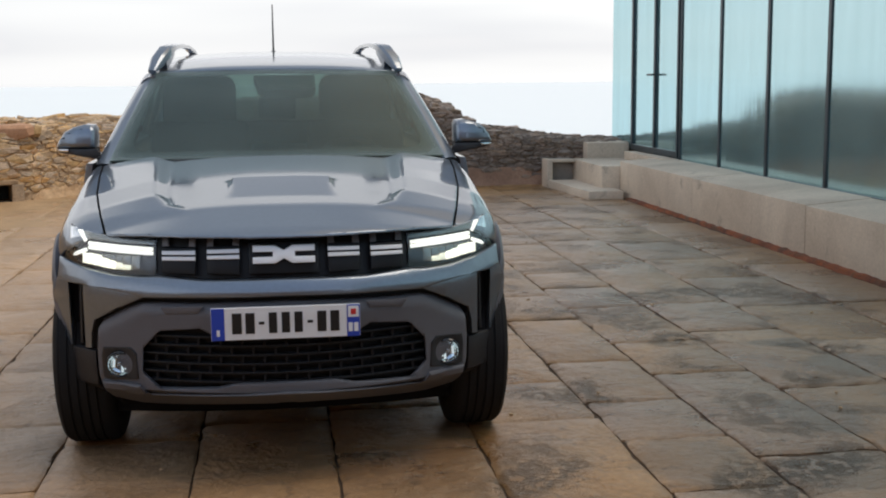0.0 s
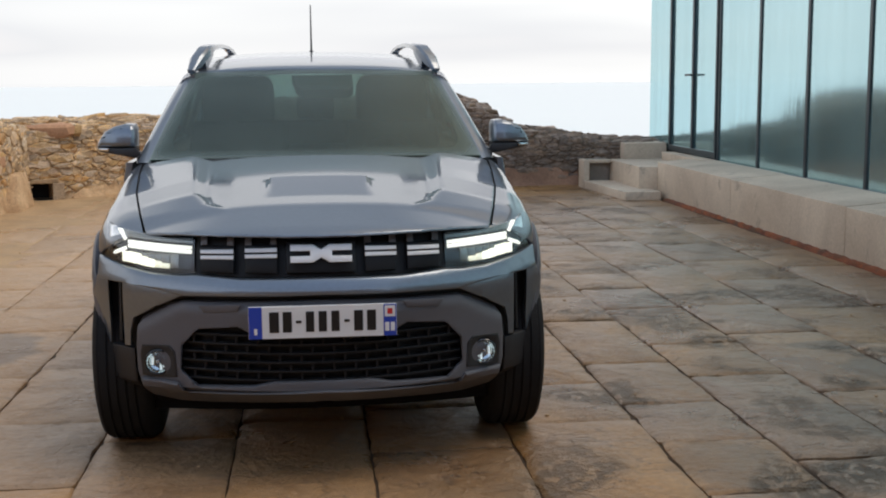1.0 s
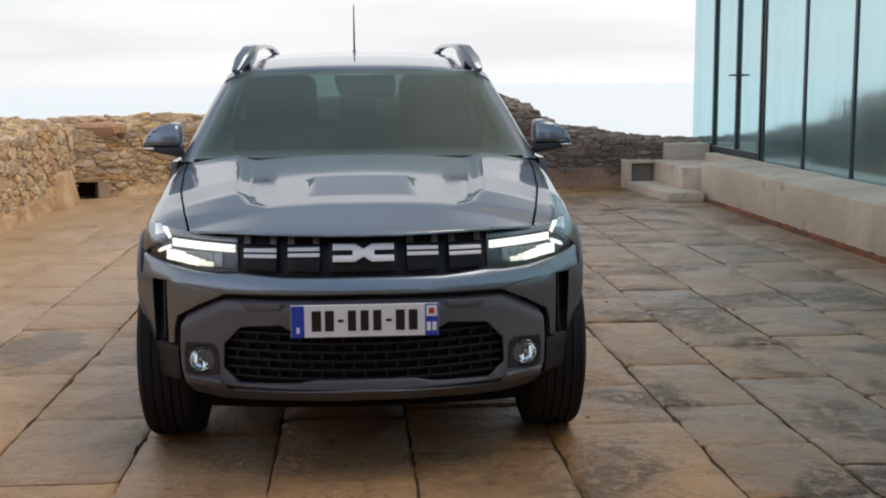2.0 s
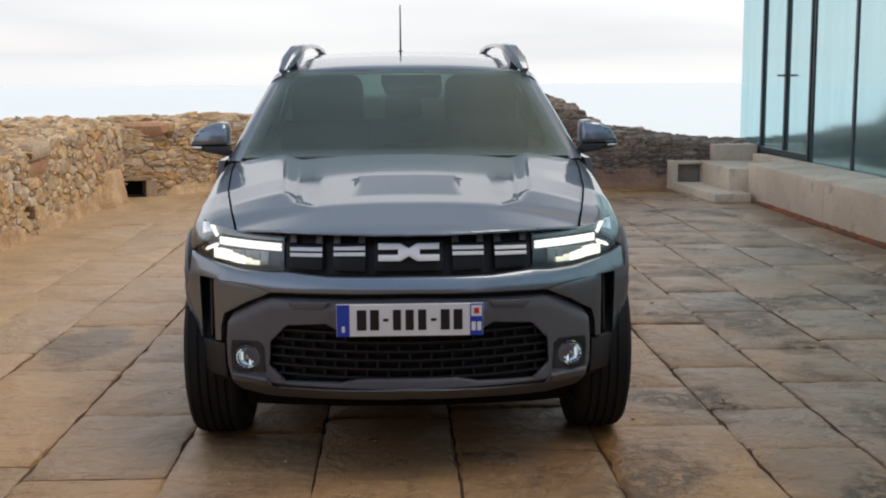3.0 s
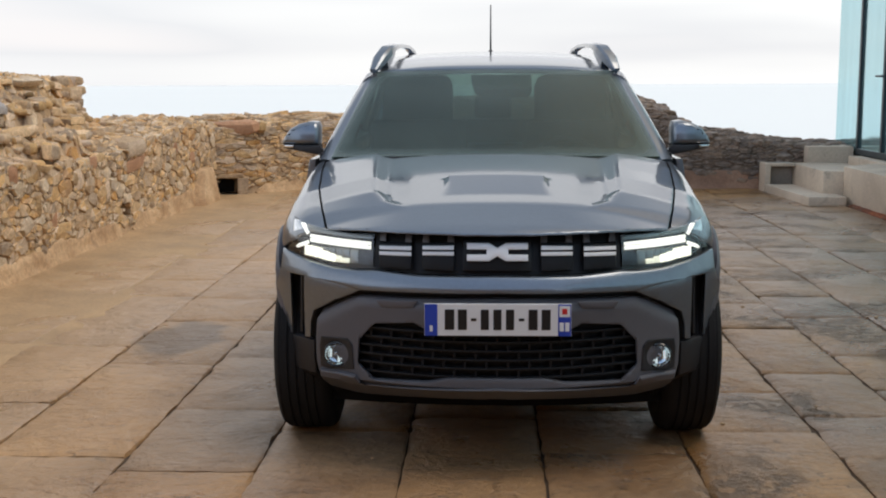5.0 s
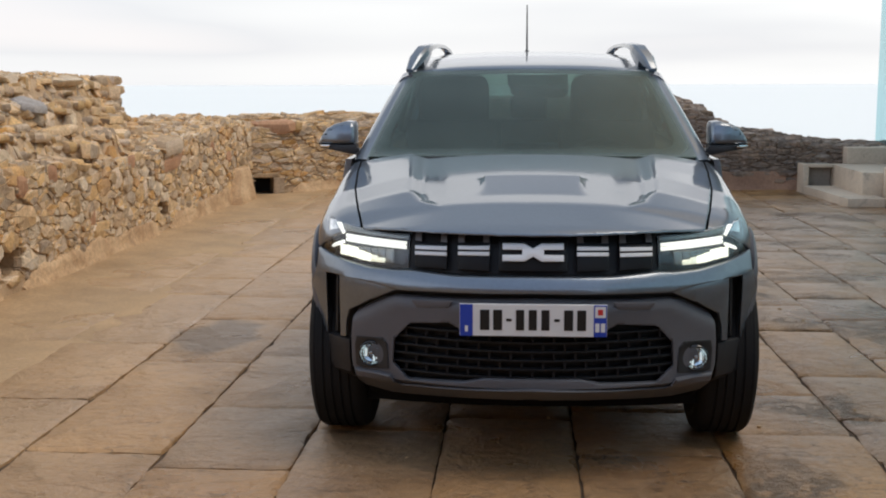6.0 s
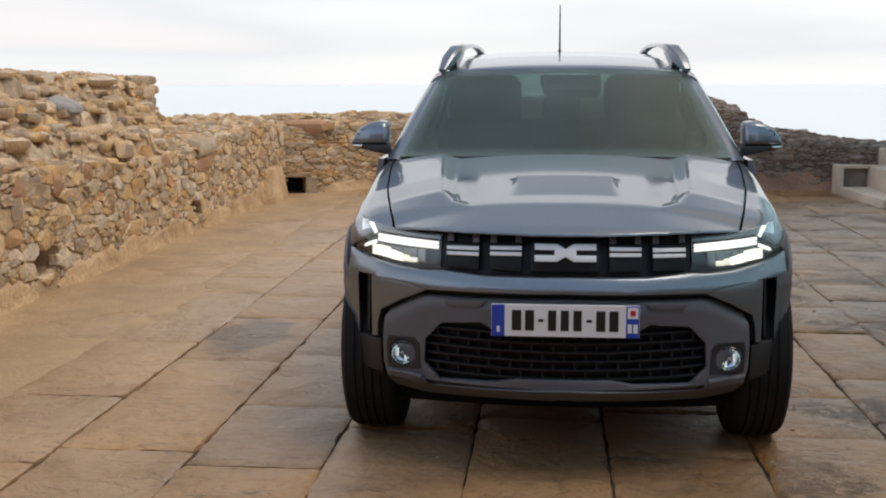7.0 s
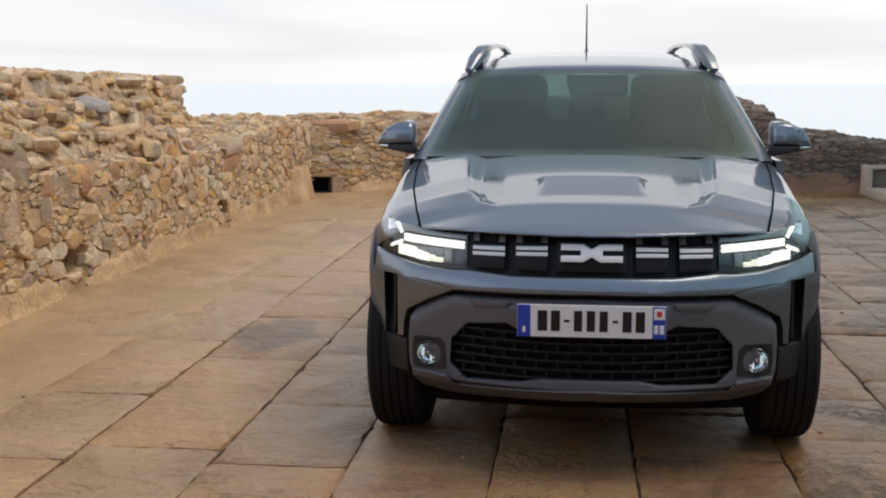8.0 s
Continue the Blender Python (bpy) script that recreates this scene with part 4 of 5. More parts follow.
def tube(path, wide, tall, corner=0.3):
    """A bar of rounded rectangular section along a path; wide lies across, tall is up."""
    bm = bmesh.new()
    rings = []
    for i, p in enumerate(path):
        p = Vector(p)
        d = (Vector(path[min(i + 1, len(path) - 1)]) - Vector(path[max(i - 1, 0)])).normalized()
        across = d.cross(Vector((0, 0, 1)))
        across = across.normalized() if across.length > 0.05 else Vector((1, 0, 0))
        up = across.cross(d).normalized()
        w, h = (wide[i], tall[i]) if isinstance(wide, (list, tuple)) else (wide, tall)
        k = corner
        ring = []
        for a, b in ((1, 1 - k), (1 - k, 1), (k - 1, 1), (-1, 1 - k), (-1, k - 1), (k - 1, -1), (1 - k, -1), (1, k - 1)):
            ring.append(bm.verts.new(p + across * a * w / 2 + up * b * h / 2))
        rings.append(ring)
    for a, b in zip(rings, rings[1:]):
        for i in range(8):
            bm.faces.new((a[i], a[(i + 1) % 8], b[(i + 1) % 8], b[i]))
    bm.faces.new(rings[0]), bm.faces.new(rings[-1])
    bmesh.ops.recalc_face_normals(bm, faces=bm.faces)
    return bm


def lathe(profile, n=48, centre=(0, 0, 0)):
    """A turned body round the x axis from (x, radius) pairs."""
    bm = bmesh.new()
    rings = [[bm.verts.new((centre[0] + x, centre[1] + r * math.cos(2 * math.pi * i / n), centre[2] + r * math.sin(2 * math.pi * i / n))) for i in range(n)] for x, r in profile]
    for a, b in zip(rings, rings[1:]):
        for i in range(n):
            bm.faces.new((a[i], a[(i + 1) % n], b[(i + 1) % n], b[i]))
    bmesh.ops.recalc_face_normals(bm, faces=bm.faces)
    return bm


# the face of the car: depth behind the number plate, by width and height
def nose(x, z):
    a = abs(x)
    return 0.03 + 0.50 * a * a + 1.6 * max(0.0, a - 0.66) ** 2 + spread(z, [(0.20, 0.20), (0.24, 0.125), (0.285, 0.028), (0.305, -0.010), (0.31, -0.012), (0.40, -0.015), (0.55, -0.02), (0.60, -0.025), (0.64, -0.03), (0.70, -0.02), (0.80, 0.01), (0.86, 0.04), (0.90, 0.09)])


def face_at(out=0.0):
    return lambda x, z, w: (x, nose(x, z) - out + w, z)


HOOD = [(0.02, 0.860), (0.035, 0.872), (0.06, 0.884), (0.10, 0.896), (0.32, 0.951), (0.345, 0.956), (0.90, 1.038), (1.215, 1.085), (1.5, 1.118)]


def hood_z(x, y):
    a = abs(x)
    z = spread(y - 0.45 * a * a * max(0.0, 1 - y / 0.8), HOOD) - spread(y, [(0.1, 0.045), (0.3, 0.080), (0.6, 0.096), (1.0, 0.093), (1.4, 0.080)]) * (a / 0.75) ** 2.4
    # the lower middle field between two ribs whose flanks face inwards, and the tilted pad in it
    outer = spread(y, [(0.33, 0.34), (0.37, 0.385), (0.45, 0.45), (0.58, 0.50), (0.9, 0.535), (1.3, 0.57)])
    inner = spread(y, [(0.33, 0.33), (0.37, 0.365), (0.45, 0.41), (0.58, 0.435), (0.9, 0.445), (1.3, 0.46)])
    rib = spread(y, [(0.33, 0.0), (0.56, 0.028), (1.3, 0.034)]) * step_up(inner, outer, a)
    pad = spread(y, [(0.47, 0.0), (0.74, 0.017), (0.755, 0.0)]) * (1 - step_up(0.195, 0.215, a))
    return z + rib + pad


def on_hood(x, y, w):
    return (x, y, hood_z(x, y) - w)


HOOD_EDGE = [(0.20, 0.600), (0.30, 0.648), (0.50, 0.690), (0.68, 0.722), (0.85, 0.750), (1.15, 0.780), (1.42, 0.797)]
HALF = [(0.30, 0.72), (0.38, 0.775), (0.45, 0.825), (0.52, 0.858), (0.62, 0.878), (0.80, 0.892), (1.1, 0.90), (3.4, 0.90), (3.9, 0.88), (4.2, 0.80)]


def wing(side):
    """The wing: from the bonnet's edge over to the side."""
    def shape(y, q, w):
        x0, x1 = spread(y, HOOD_EDGE) + 0.006, spread(y, HALF)
        z0, z1 = hood_z(x0, y) - 0.002, 0.76
        cx, cz = x1 + 0.004, z0 - 0.02
        x = (1 - q) ** 2 * x0 + 2 * q * (1 - q) * cx + q * q * x1
        z = (1 - q) ** 2 * z0 + 2 * q * (1 - q) * cz + q * q * z1
        return (side * (x - w * q), y, z - w * (1 - q))
    return shape


def flank(side, out=0.0):
    def shape(y, z, w):
        x = spread(y, HALF) - 0.05 * max(0.0, (0.62 - z)) ** 1.2 - 0.6 * max(0.0, z - 0.86) ** 2
        return (side * (x + out - w), y, z)
    return shape


def screen(u, v, w):
    half = 0.768 - 0.145 * v
    return (u * half, 1.27 + 0.75 * v + 0.12 * u * u * (1 - 0.4 * v) + w * 0.45, 1.075 + 0.40 * v - 0.012 * u * u + 0.035 * v * (1 - v) - w * 0.85)


ROOF = [(1.9, 1.462), (2.02, 1.480), (2.2, 1.515), (2.5, 1.556), (3.0, 1.588), (3.5, 1.590), (3.9, 1.562), (4.1, 1.53)]


def roof_z(x, y):
    return spread(y, ROOF) - 0.03 * (abs(x) / 0.6) ** 2.6


def on_roof(x, y, w):
    return (x, y, roof_z(x, y) - w)


def cant(side):
    def shape(y, q, w):
        x0, z0 = 0.612, roof_z(0.612, y) - 0.002
        x1, z1 = 0.688, spread(y, [(2.0, 1.40), (2.2, 1.425), (3.0, 1.445), (3.7, 1.42), (4.1, 1.38)])
        cx, cz = 0.672, z0 - 0.01
        return (side * ((1 - q) ** 2 * x0 + 2 * q * (1 - q) * cx + q * q * x1 - w * q), y, (1 - q) ** 2 * z0 + 2 * q * (1 - q) * cz + q * q * z1 - w * (1 - q))
    return shape


def pillar(side):
    def shape(q, v, w):
        a = Vector(screen(1.0, v, 0.0))
        b = a + Vector((0.068 + 0.006 * v, 0.085, -0.012 - 0.03 * v))
        p = a.lerp(b, q) + Vector((0.010, -0.012, 0.006)) * (4 * q * (1 - q)) - Vector((0.6, -0.5, 0.4)) * w
        return (side * p.x, p.y, p.z)
    return shape


def side_glass(side, out=0.0):
    return lambda y, z, w: (side * (0.812 - (z - 1.05) * 0.315 + out - w), y, z)


def tail(x, z, w):
    return (x, 4.24 - 0.25 * x * x - 0.12 * max(0, z - 0.9) - 0.35 * max(0, z - 1.1) - w, z)


def tyre(side, y, car):
    """Wheel > tyre, rim, spokes, hub."""
    c = (side * 0.770, y, 0.332)
    w = part("wheel", lathe([(side * a, r) for a, r in ((-0.09, 0.20), (-0.095, 0.235), (-0.06, 0.238), (0.06, 0.238), (0.095, 0.235), (0.088, 0.20), (0.02, 0.19), (-0.09, 0.20))], 40, c), ALLOY, car)
    prof = [(-0.085, 0.235), (-0.112, 0.27), (-0.115, 0.30), (-0.105, 0.33), (-0.088, 0.343)]
    for k in range(5):
        a = -0.08 + k * 0.034
        prof += [(a, 0.348), (a + 0.024, 0.348), (a + 0.026, 0.341), (a + 0.032, 0.341)]
    prof += [(0.092, 0.342), (0.106, 0.33), (0.115, 0.30), (0.112, 0.27), (0.085, 0.235)]
    part("tyre", lathe([(side * a, r * 1.05) for a, r in prof], 72, c), RUBBER, w)
    for k in range(5):
        a = 2 * math.pi * k / 5
        bm = tube([(c[0] + side * 0.05, y + r * math.cos(a), c[2] + r * math.sin(a)) for r in (0.03, 0.12, 0.215)], [0.05, 0.04, 0.055], [0.035, 0.03, 0.03])
        part("spoke", bm, ALLOY, w)
    part("hub", lathe([(side * 0.03, 0.055), (side * 0.065, 0.05), (side * 0.072, 0.035), (side * 0.072, 0.001)], 20, c), GLOSS_BLACK, w)
    return w


def arch(side, y, car, front):
    """The dark flared lip round a wheel opening."""
    bm = bmesh.new()
    rings = []
    for i in range(33):
        a = radians(-22 + (184 if front else 224) * i / 32)
        cy, cz = math.cos(a), math.sin(a)
        ring = []
        for r, o in ((0.380, -0.10), (0.380, 0.004), (0.392, 0.020), (0.43, 0.021), (0.452, 0.013), (0.462, -0.006), (0.455, -0.05)):
            yy, zz = y + r * cy, max(0.22, 0.36 + r * cz)
            x = flank(side)(yy, min(zz, 0.86), 0)[0]
            if yy < 0.72:
                x, o = side * spread(yy, [(0.28, 0.80), (0.38, 0.845), (0.48, 0.872), (0.58, 0.884), (0.72, 0.894)]), o * 0.5
                yy = max(yy, nose(x, 0.6) + 0.014 + (0.03 if o < -0.02 else 0.0))
            ring.append(bm.verts.new((x + side * o, yy, zz)))
        rings.append(ring)
    for a, b in zip(rings, rings[1:]):
        for i in range(6):
            bm.faces.new((a[i], a[i + 1], b[i + 1], b[i]))
    bmesh.ops.recalc_face_normals(bm, faces=bm.faces)
    return part("wheel_arch", bm, PLASTIC, car, "grey plastic wheel arch")


def seat(x, car):
    """Front seat > cushion, backrest, headrest."""
    s = part("front_seat", box(bmesh.new(), x - 0.26, x + 0.26, 1.95, 2.45, 0.42, 0.62, 0.06, 3), CLOTH, car)
    bm = box(bmesh.new(), x - 0.27, x + 0.27, -0.06, 0.07, 0.0, 0.62, 0.055, 3)
    bm.transform(Matrix.Translation((0, 2.42, 0.60)) @ Matrix.Rotation(radians(-16), 4, "X"))
    part("backrest", bm, CLOTH, s)
    bm = box(bmesh.new(), x - 0.20, x + 0.20, -0.05, 0.06, -0.10, 0.25, 0.085, 4)
    bm.transform(Matrix.Translation((0, 2.60, 1.20)) @ Matrix.Rotation(radians(-8), 4, "X"))
    part("headrest", bm, CLOTH, s)
    for dx in (-0.05, 0.05):
        part("headrest_post", tube([(x + dx, 2.59, 1.14), (x + dx, 2.605, 1.24)], 0.012, 0.012), CHROME, s)


def headlamp(s, car):
    """Headlamp > housing, reflectors, lit strips; the cover over all."""
    lens = [(0.812, 0.890), (0.735, 0.874), (0.645, 0.862), (0.561, 0.854), (0.452, 0.853), (0.455, 0.733), (0.515, 0.728), (0.614, 0.729), (0.727, 0.744), (0.812, 0.764)]
    inner = [(0.805, 0.880), (0.735, 0.866), (0.645, 0.854), (0.561, 0.847), (0.460, 0.846), (0.463, 0.740), (0.515, 0.735), (0.614, 0.736), (0.727, 0.751), (0.805, 0.772)]

    def m(p):
        return [(s * x, z) for x, z in p]
    lamp = part("headlamp", panel(m(inner), lambda x, z, w: (x, nose(x, z) + 0.055 + w, z), 0.03, 0.003), LAMP_DARK, car, "lit slim headlamp with white strips")
    part("cover", panel(m(lens), face_at(0.002), 0.003, 0.001), LAMP_GLASS, lamp, "clear curved cover").visible_shadow = False
    part("bezel", panel(m([(0.735, 0.866), (0.645, 0.855), (0.560, 0.848), (0.461, 0.846), (0.461, 0.832), (0.60, 0.835), (0.72, 0.842)]), lambda x, z, w: (x, nose(x, z) + 0.025 + w, z), 0.03, 0.002), SMOKE, lamp)
    part("day_strip", panel(m([(0.718, 0.831), (0.590, 0.826), (0.468, 0.822), (0.468, 0.812), (0.590, 0.815), (0.718, 0.821)]), lambda x, z, w: (x, nose(x, z) + 0.018 + w, z), 0.02, 0.002), DAY_LIGHT, lamp, "lit white strip")
    part("day_strip", panel(m([(0.717, 0.816), (0.590, 0.811), (0.468, 0.807), (0.468, 0.797), (0.590, 0.800), (0.717, 0.806)]), lambda x, z, w: (x, nose(x, z) + 0.018 + w, z), 0.02, 0.002), DAY_LIGHT, lamp, "lit white strip")
    part("day_branch", panel(m([(0.722, 0.836), (0.745, 0.868), (0.765, 0.868), (0.733, 0.829)]), lambda x, z, w: (x, nose(x, z) + 0.016 + w, z), 0.02, 0.002), DAY_LIGHT, lamp, "lit white strip")
    part("day_branch", panel(m([(0.727, 0.808), (0.772, 0.789), (0.782, 0.779), (0.772, 0.776), (0.722, 0.798)]), lambda x, z, w: (x, nose(x, z) + 0.016 + w, z), 0.02, 0.002), DAY_LIGHT, lamp, "lit white strip")
    # the low beam bowl: upright facets, lit to less and less of their height towards the grille
    xs = [0.742, 0.716, 0.690, 0.664, 0.638, 0.612, 0.584, 0.552, 0.518]
    for k, (x0, x1, lit) in enumerate(zip(xs, xs[1:], (0.97, 0.97, 0.90, 0.72, 0.62, 0.50, 0.36, 0.0))):
        low0, low1, top = spread(x0, [(0.515, 0.741), (0.614, 0.739), (0.727, 0.753)]), spread(x1, [(0.515, 0.741), (0.614, 0.739), (0.727, 0.753)]), 0.790
        at = lambda x, z, w, k=k: (x, nose(x, z) + 0.026 + 0.004 * (k % 3) + w, z)
        mid0, mid1 = low0 + (top - low0) * lit, low1 + (top - low1) * lit * 0.93
        if lit:
            part("reflector", panel(m([(x0, mid0), (x1, mid1), (x1 + 0.002, low1), (x0, low0)]), at, 0.02, 0.003, 0.03), BEAM if k < 5 else BEAM_EDGE, lamp, "bright low beam facet")
        if lit < 0.9:
            part("reflector", panel(m([(x0, top), (x1, top), (x1, mid1 if lit else low1), (x0, mid0 if lit else low0)]), lambda x, z, w, k=k: (x, nose(x, z) + 0.032 + 0.003 * (k % 2) + w, z), 0.02, 0.003, 0.03), SMOKE, lamp, "smoky reflector facet")
    part("side_reflector", panel(m([(0.770, 0.872), (0.800, 0.876), (0.800, 0.805), (0.765, 0.815), (0.745, 0.838)]), lambda x, z, w: (x, nose(x, z) + 0.030 + w, z), 0.02, 0.003, 0.03), CHROME, lamp, "chrome reflector")


def door_mirror(s, car):
    up = [(0.852, 1.115), (0.851, 1.165), (0.853, 1.200), (0.862, 1.219), (0.90, 1.223), (0.95, 1.210), (0.992, 1.187), (1.022, 1.148), (1.036, 1.114)]
    low = [(0.800, 1.075), (0.848, 1.090), (0.850, 1.112), (1.034, 1.111), (1.028, 1.094), (0.98, 1.087), (0.92, 1.076), (0.86, 1.064), (0.800, 1.056)]

    def lobe(x, z, w):
        a = abs(x)
        return (x, 1.53 + 2.2 * max(0.0, a - 0.88) ** 2 + 3.0 * max(0.0, z - 1.13) ** 2 + w, z)
    mirror = part("door_mirror", panel([(s * x, z) for x, z in up], lobe, 0.15, 0.018, 0.025), PAINT, car, "grey painted door mirror", 50)
    part("mirror_base", panel([(s * x, z) for x, z in low], lambda x, z, w: (x, lobe(x, z, w)[1] + 0.006, z), 0.13, 0.008, 0.03), BLACK, mirror, "black lower shell")
    part("indicator", panel([(s * x, z) for x, z in ((0.972, 1.109), (1.033, 1.109), (1.027, 1.098), (0.978, 1.096))], lambda x, z, w: (x, lobe(x, z, w)[1] - 0.002, z), 0.02, 0.002, 0.03), CHROME, mirror, "clear indicator lens")
    part("mirror_glass", panel([(s * x, z) for x, z in ((0.862, 1.12), (0.862, 1.205), (0.90, 1.212), (0.985, 1.18), (1.02, 1.12))], lambda x, z, w: (x, 1.705 + w, z), 0.004, 0.001, 0.1), CHROME, mirror)


def number_plate(car):
    tilt = Matrix.Translation((0.001, -0.010, 0.570))

    def bar(name, x0, x1, z0, z1, y0, y1, material, parent, label=""):
        bm = box(bmesh.new(), x0, x1, y0, y1, z0, z1, 0.0012)
        bm.transform(tilt)
        return part(name, bm, material, parent, label)
    p = bar("number_plate", -0.262, 0.262, -0.058, 0.058, -0.004, 0.006, PLATE_WHITE, car, "white number plate with dark plain bars and blue ends")
    bar("blue_band", -0.261, -0.215, -0.0575, 0.0575, -0.0062, -0.0045, PLATE_BLUE, p)
    bar("blue_band", 0.215, 0.261, -0.0575, 0.0575, -0.0062, -0.0045, PLATE_BLUE, p)
    bar("band_mark", -0.243, -0.232, -0.042, -0.020, -0.0080, -0.0064, PLATE_WHITE, p)
    bar("band_mark", 0.219, 0.257, 0.012, 0.052, -0.0080, -0.0064, PLATE_WHITE, p)
    bar("band_mark", 0.229, 0.247, 0.022, 0.042, -0.0096, -0.0082, PLATE_RED, p)
    bar("band_mark", 0.220, 0.235, -0.040, -0.008, -0.0080, -0.0064, PLATE_WHITE, p)
    bar("band_mark", 0.240, 0.255, -0.040, -0.008, -0.0080, -0.0064, PLATE_WHITE, p)
    for x, w in ((-0.172, 0.034), (-0.126, 0.032), (-0.046, 0.029), (-0.001, 0.029), (0.044, 0.029), (0.126, 0.032), (0.172, 0.032)):
        bar("bar", x - w / 2, x + w / 2, -0.036, 0.038, -0.0065, -0.0045, INK, p)
    for x in (-0.086, 0.085):
        bar("bar", x - 0.010, x + 0.010, -0.004, 0.006, -0.0065, -0.0045, INK, p)


def make_car():
    car = thing("car", (0, -0.0957, 0.0326), "grey metallic compact SUV parked with its lights on", "car")
    car.scale = (0.977, 0.977, 0.977)
    # dark inner shell, so that gaps look into black
    part("radiator_support", panel([(-0.80, 0.26), (0.80, 0.26), (0.80, 0.72), (0.70, 0.84), (-0.70, 0.84), (-0.80, 0.72)], lambda x, z, w: (x, nose(x, z) + 0.075 + w, z), 0.03, 0.0, 0.06), BLACK, car)
    part("underbody", box(bmesh.new(), -0.66, 0.66, 0.38, 4.1, 0.19, 0.36, 0.03), UNDERSIDE, car)
    for s in (1, -1):
        part("wheel_housing", box(bmesh.new(), min(s * 0.40, s * 0.69), max(s * 0.40, s * 0.69), 0.42, 1.30, 0.30, 0.80), BLACK, car)
        part("inner_side", box(bmesh.new(), min(s * 0.70, s * 0.76), max(s * 0.70, s * 0.76), 1.28, 4.0, 0.25, 1.02), BLACK, car)
    part("firewall", box(bmesh.new(), -0.70, 0.70, 1.22, 1.30, 0.3, 1.02), BLACK, car)

    # bonnet, wings, front panels
    edge = [(0.0, 0.035), (0.12, 0.042), (0.25, 0.070), (0.36, 0.105), (0.45, 0.150), (0.55, 0.215), (0.62, 0.275), (0.645, 0.300), (0.668, 0.40), (0.690, 0.50), (0.722, 0.68), (0.750, 0.85), (0.780, 1.15), (0.792, 1.36), (0.70, 1.325), (0.5, 1.26), (0.25, 1.225), (0.0, 1.215)]
    part("bonnet", panel(edge, on_hood, 0.008, 0.004, 0.015, both=True, seam=True), PAINT, car, "sculpted grey metallic bonnet", 30)
    for s in (1, -1):
        part("front_wing", panel([(0.335, 0.0), (1.42, 0.0), (1.42, 1.0), (0.50, 1.0), (0.42, 0.82), (0.36, 0.45)], wing(s), 0.012, 0.003, 0.04), PAINT, car, "", 60)
        headlamp(s, car)
    bar_low = [(0.0, 0.720), (0.288, 0.716), (0.455, 0.726), (0.515, 0.721), (0.614, 0.722), (0.727, 0.737), (0.815, 0.757), (0.845, 0.762), (0.850, 0.690), (0.815, 0.680), (0.735, 0.680), (0.66, 0.676), (0.591, 0.667), (0.50, 0.652), (0.372, 0.656), (0.0, 0.664)]
    part("bumper_bar", panel(bar_low, lambda x, z, w: (x, nose(x, z) - 0.012 + 0.32 * max(0.0, z - 0.678) + w, z), 0.04, 0.005, 0.03, both=True, seam=True), PAINT, car, "", 60)
    for s in (1, -1):
        part("bumper_corner", panel([(s * x, z) for x, z in ((0.737, 0.692), (0.591, 0.678), (0.515, 0.664), (0.505, 0.652), (0.60, 0.606), (0.697, 0.550), (0.712, 0.50), (0.716, 0.44), (0.742, 0.437))], lambda x, z, w: (x, nose(x, z) - 0.0065 + 0.06 * min(0.2, max(0.0, 0.675 - z)) + w, z), 0.04, 0.003), PAINT, car)
        part("bumper_corner", panel([(s * x, z) for x, z in ((0.848, 0.700), (0.800, 0.692), (0.800, 0.437), (0.845, 0.430), (0.878, 0.425), (0.882, 0.50), (0.872, 0.62))], lambda x, z, w: (x, nose(x, z) - 0.0065 + 0.06 * min(0.2, max(0.0, 0.685 - z)) + w, z), 0.04, 0.003), PAINT, car)
        part("slot_fin", panel([(s * x, z) for x, z in ((0.760, 0.668), (0.750, 0.668), (0.757, 0.445), (0.769, 0.445))], lambda x, z, w: (x, nose(x, z) + 0.035 + w, z), 0.02, 0.003), BLACK, car)
        part("corner_cladding", panel([(s * x, z) for x, z in ((0.700, 0.430), (0.740, 0.432), (0.80, 0.432), (0.850, 0.424), (0.880, 0.418), (0.882, 0.398), (0.850, 0.345), (0.79, 0.295), (0.73, 0.245), (0.685, 0.212), (0.695, 0.30), (0.699, 0.36))], lambda x, z, w: (x, nose(x, z) + 0.012 + w, z), 0.04, 0.008), DARK_PLASTIC, car)
        # fog lamp in its square pocket
        pocket = part("fog_lamp", panel([(s * x, z) for x, z in ((0.535, 0.345), (0.540, 0.440), (0.560, 0.462), (0.668, 0.455), (0.676, 0.420), (0.672, 0.340), (0.640, 0.333))], lambda x, z, w: (x, nose(x, z) - 0.009 + 0.012 * max(0, 1 - ((x - s * 0.605) ** 2 + (z - 0.397) ** 2) / 0.004) + w, z), 0.02, 0.004, 0.015), BLACK, car, "round fog lamp in a dark pocket")
        y = nose(0.606, 0.397) - 0.012
        bm = bmesh.new()
        rings = [[bm.verts.new((s * 0.606 + r * math.cos(k * math.pi / 14), y + d, 0.397 + r * math.sin(k * math.pi / 14))) for k in range(28)] for r, d in ((0.049, 0.03), (0.048, -0.006), (0.045, -0.009), (0.0415, -0.006), (0.0415, 0.03))]
        for p, q in zip(rings, rings[1:]):
            for k in range(28):
                bm.faces.new((p[k], p[(k + 1) % 28], q[(k + 1) % 28], q[k]))
        bmesh.ops.recalc_face_normals(bm, faces=bm.faces)
        part("rim", bm, GLOSS_BLACK, pocket)
        bm = bmesh.new()      # a shallow faceted bowl, open to the front
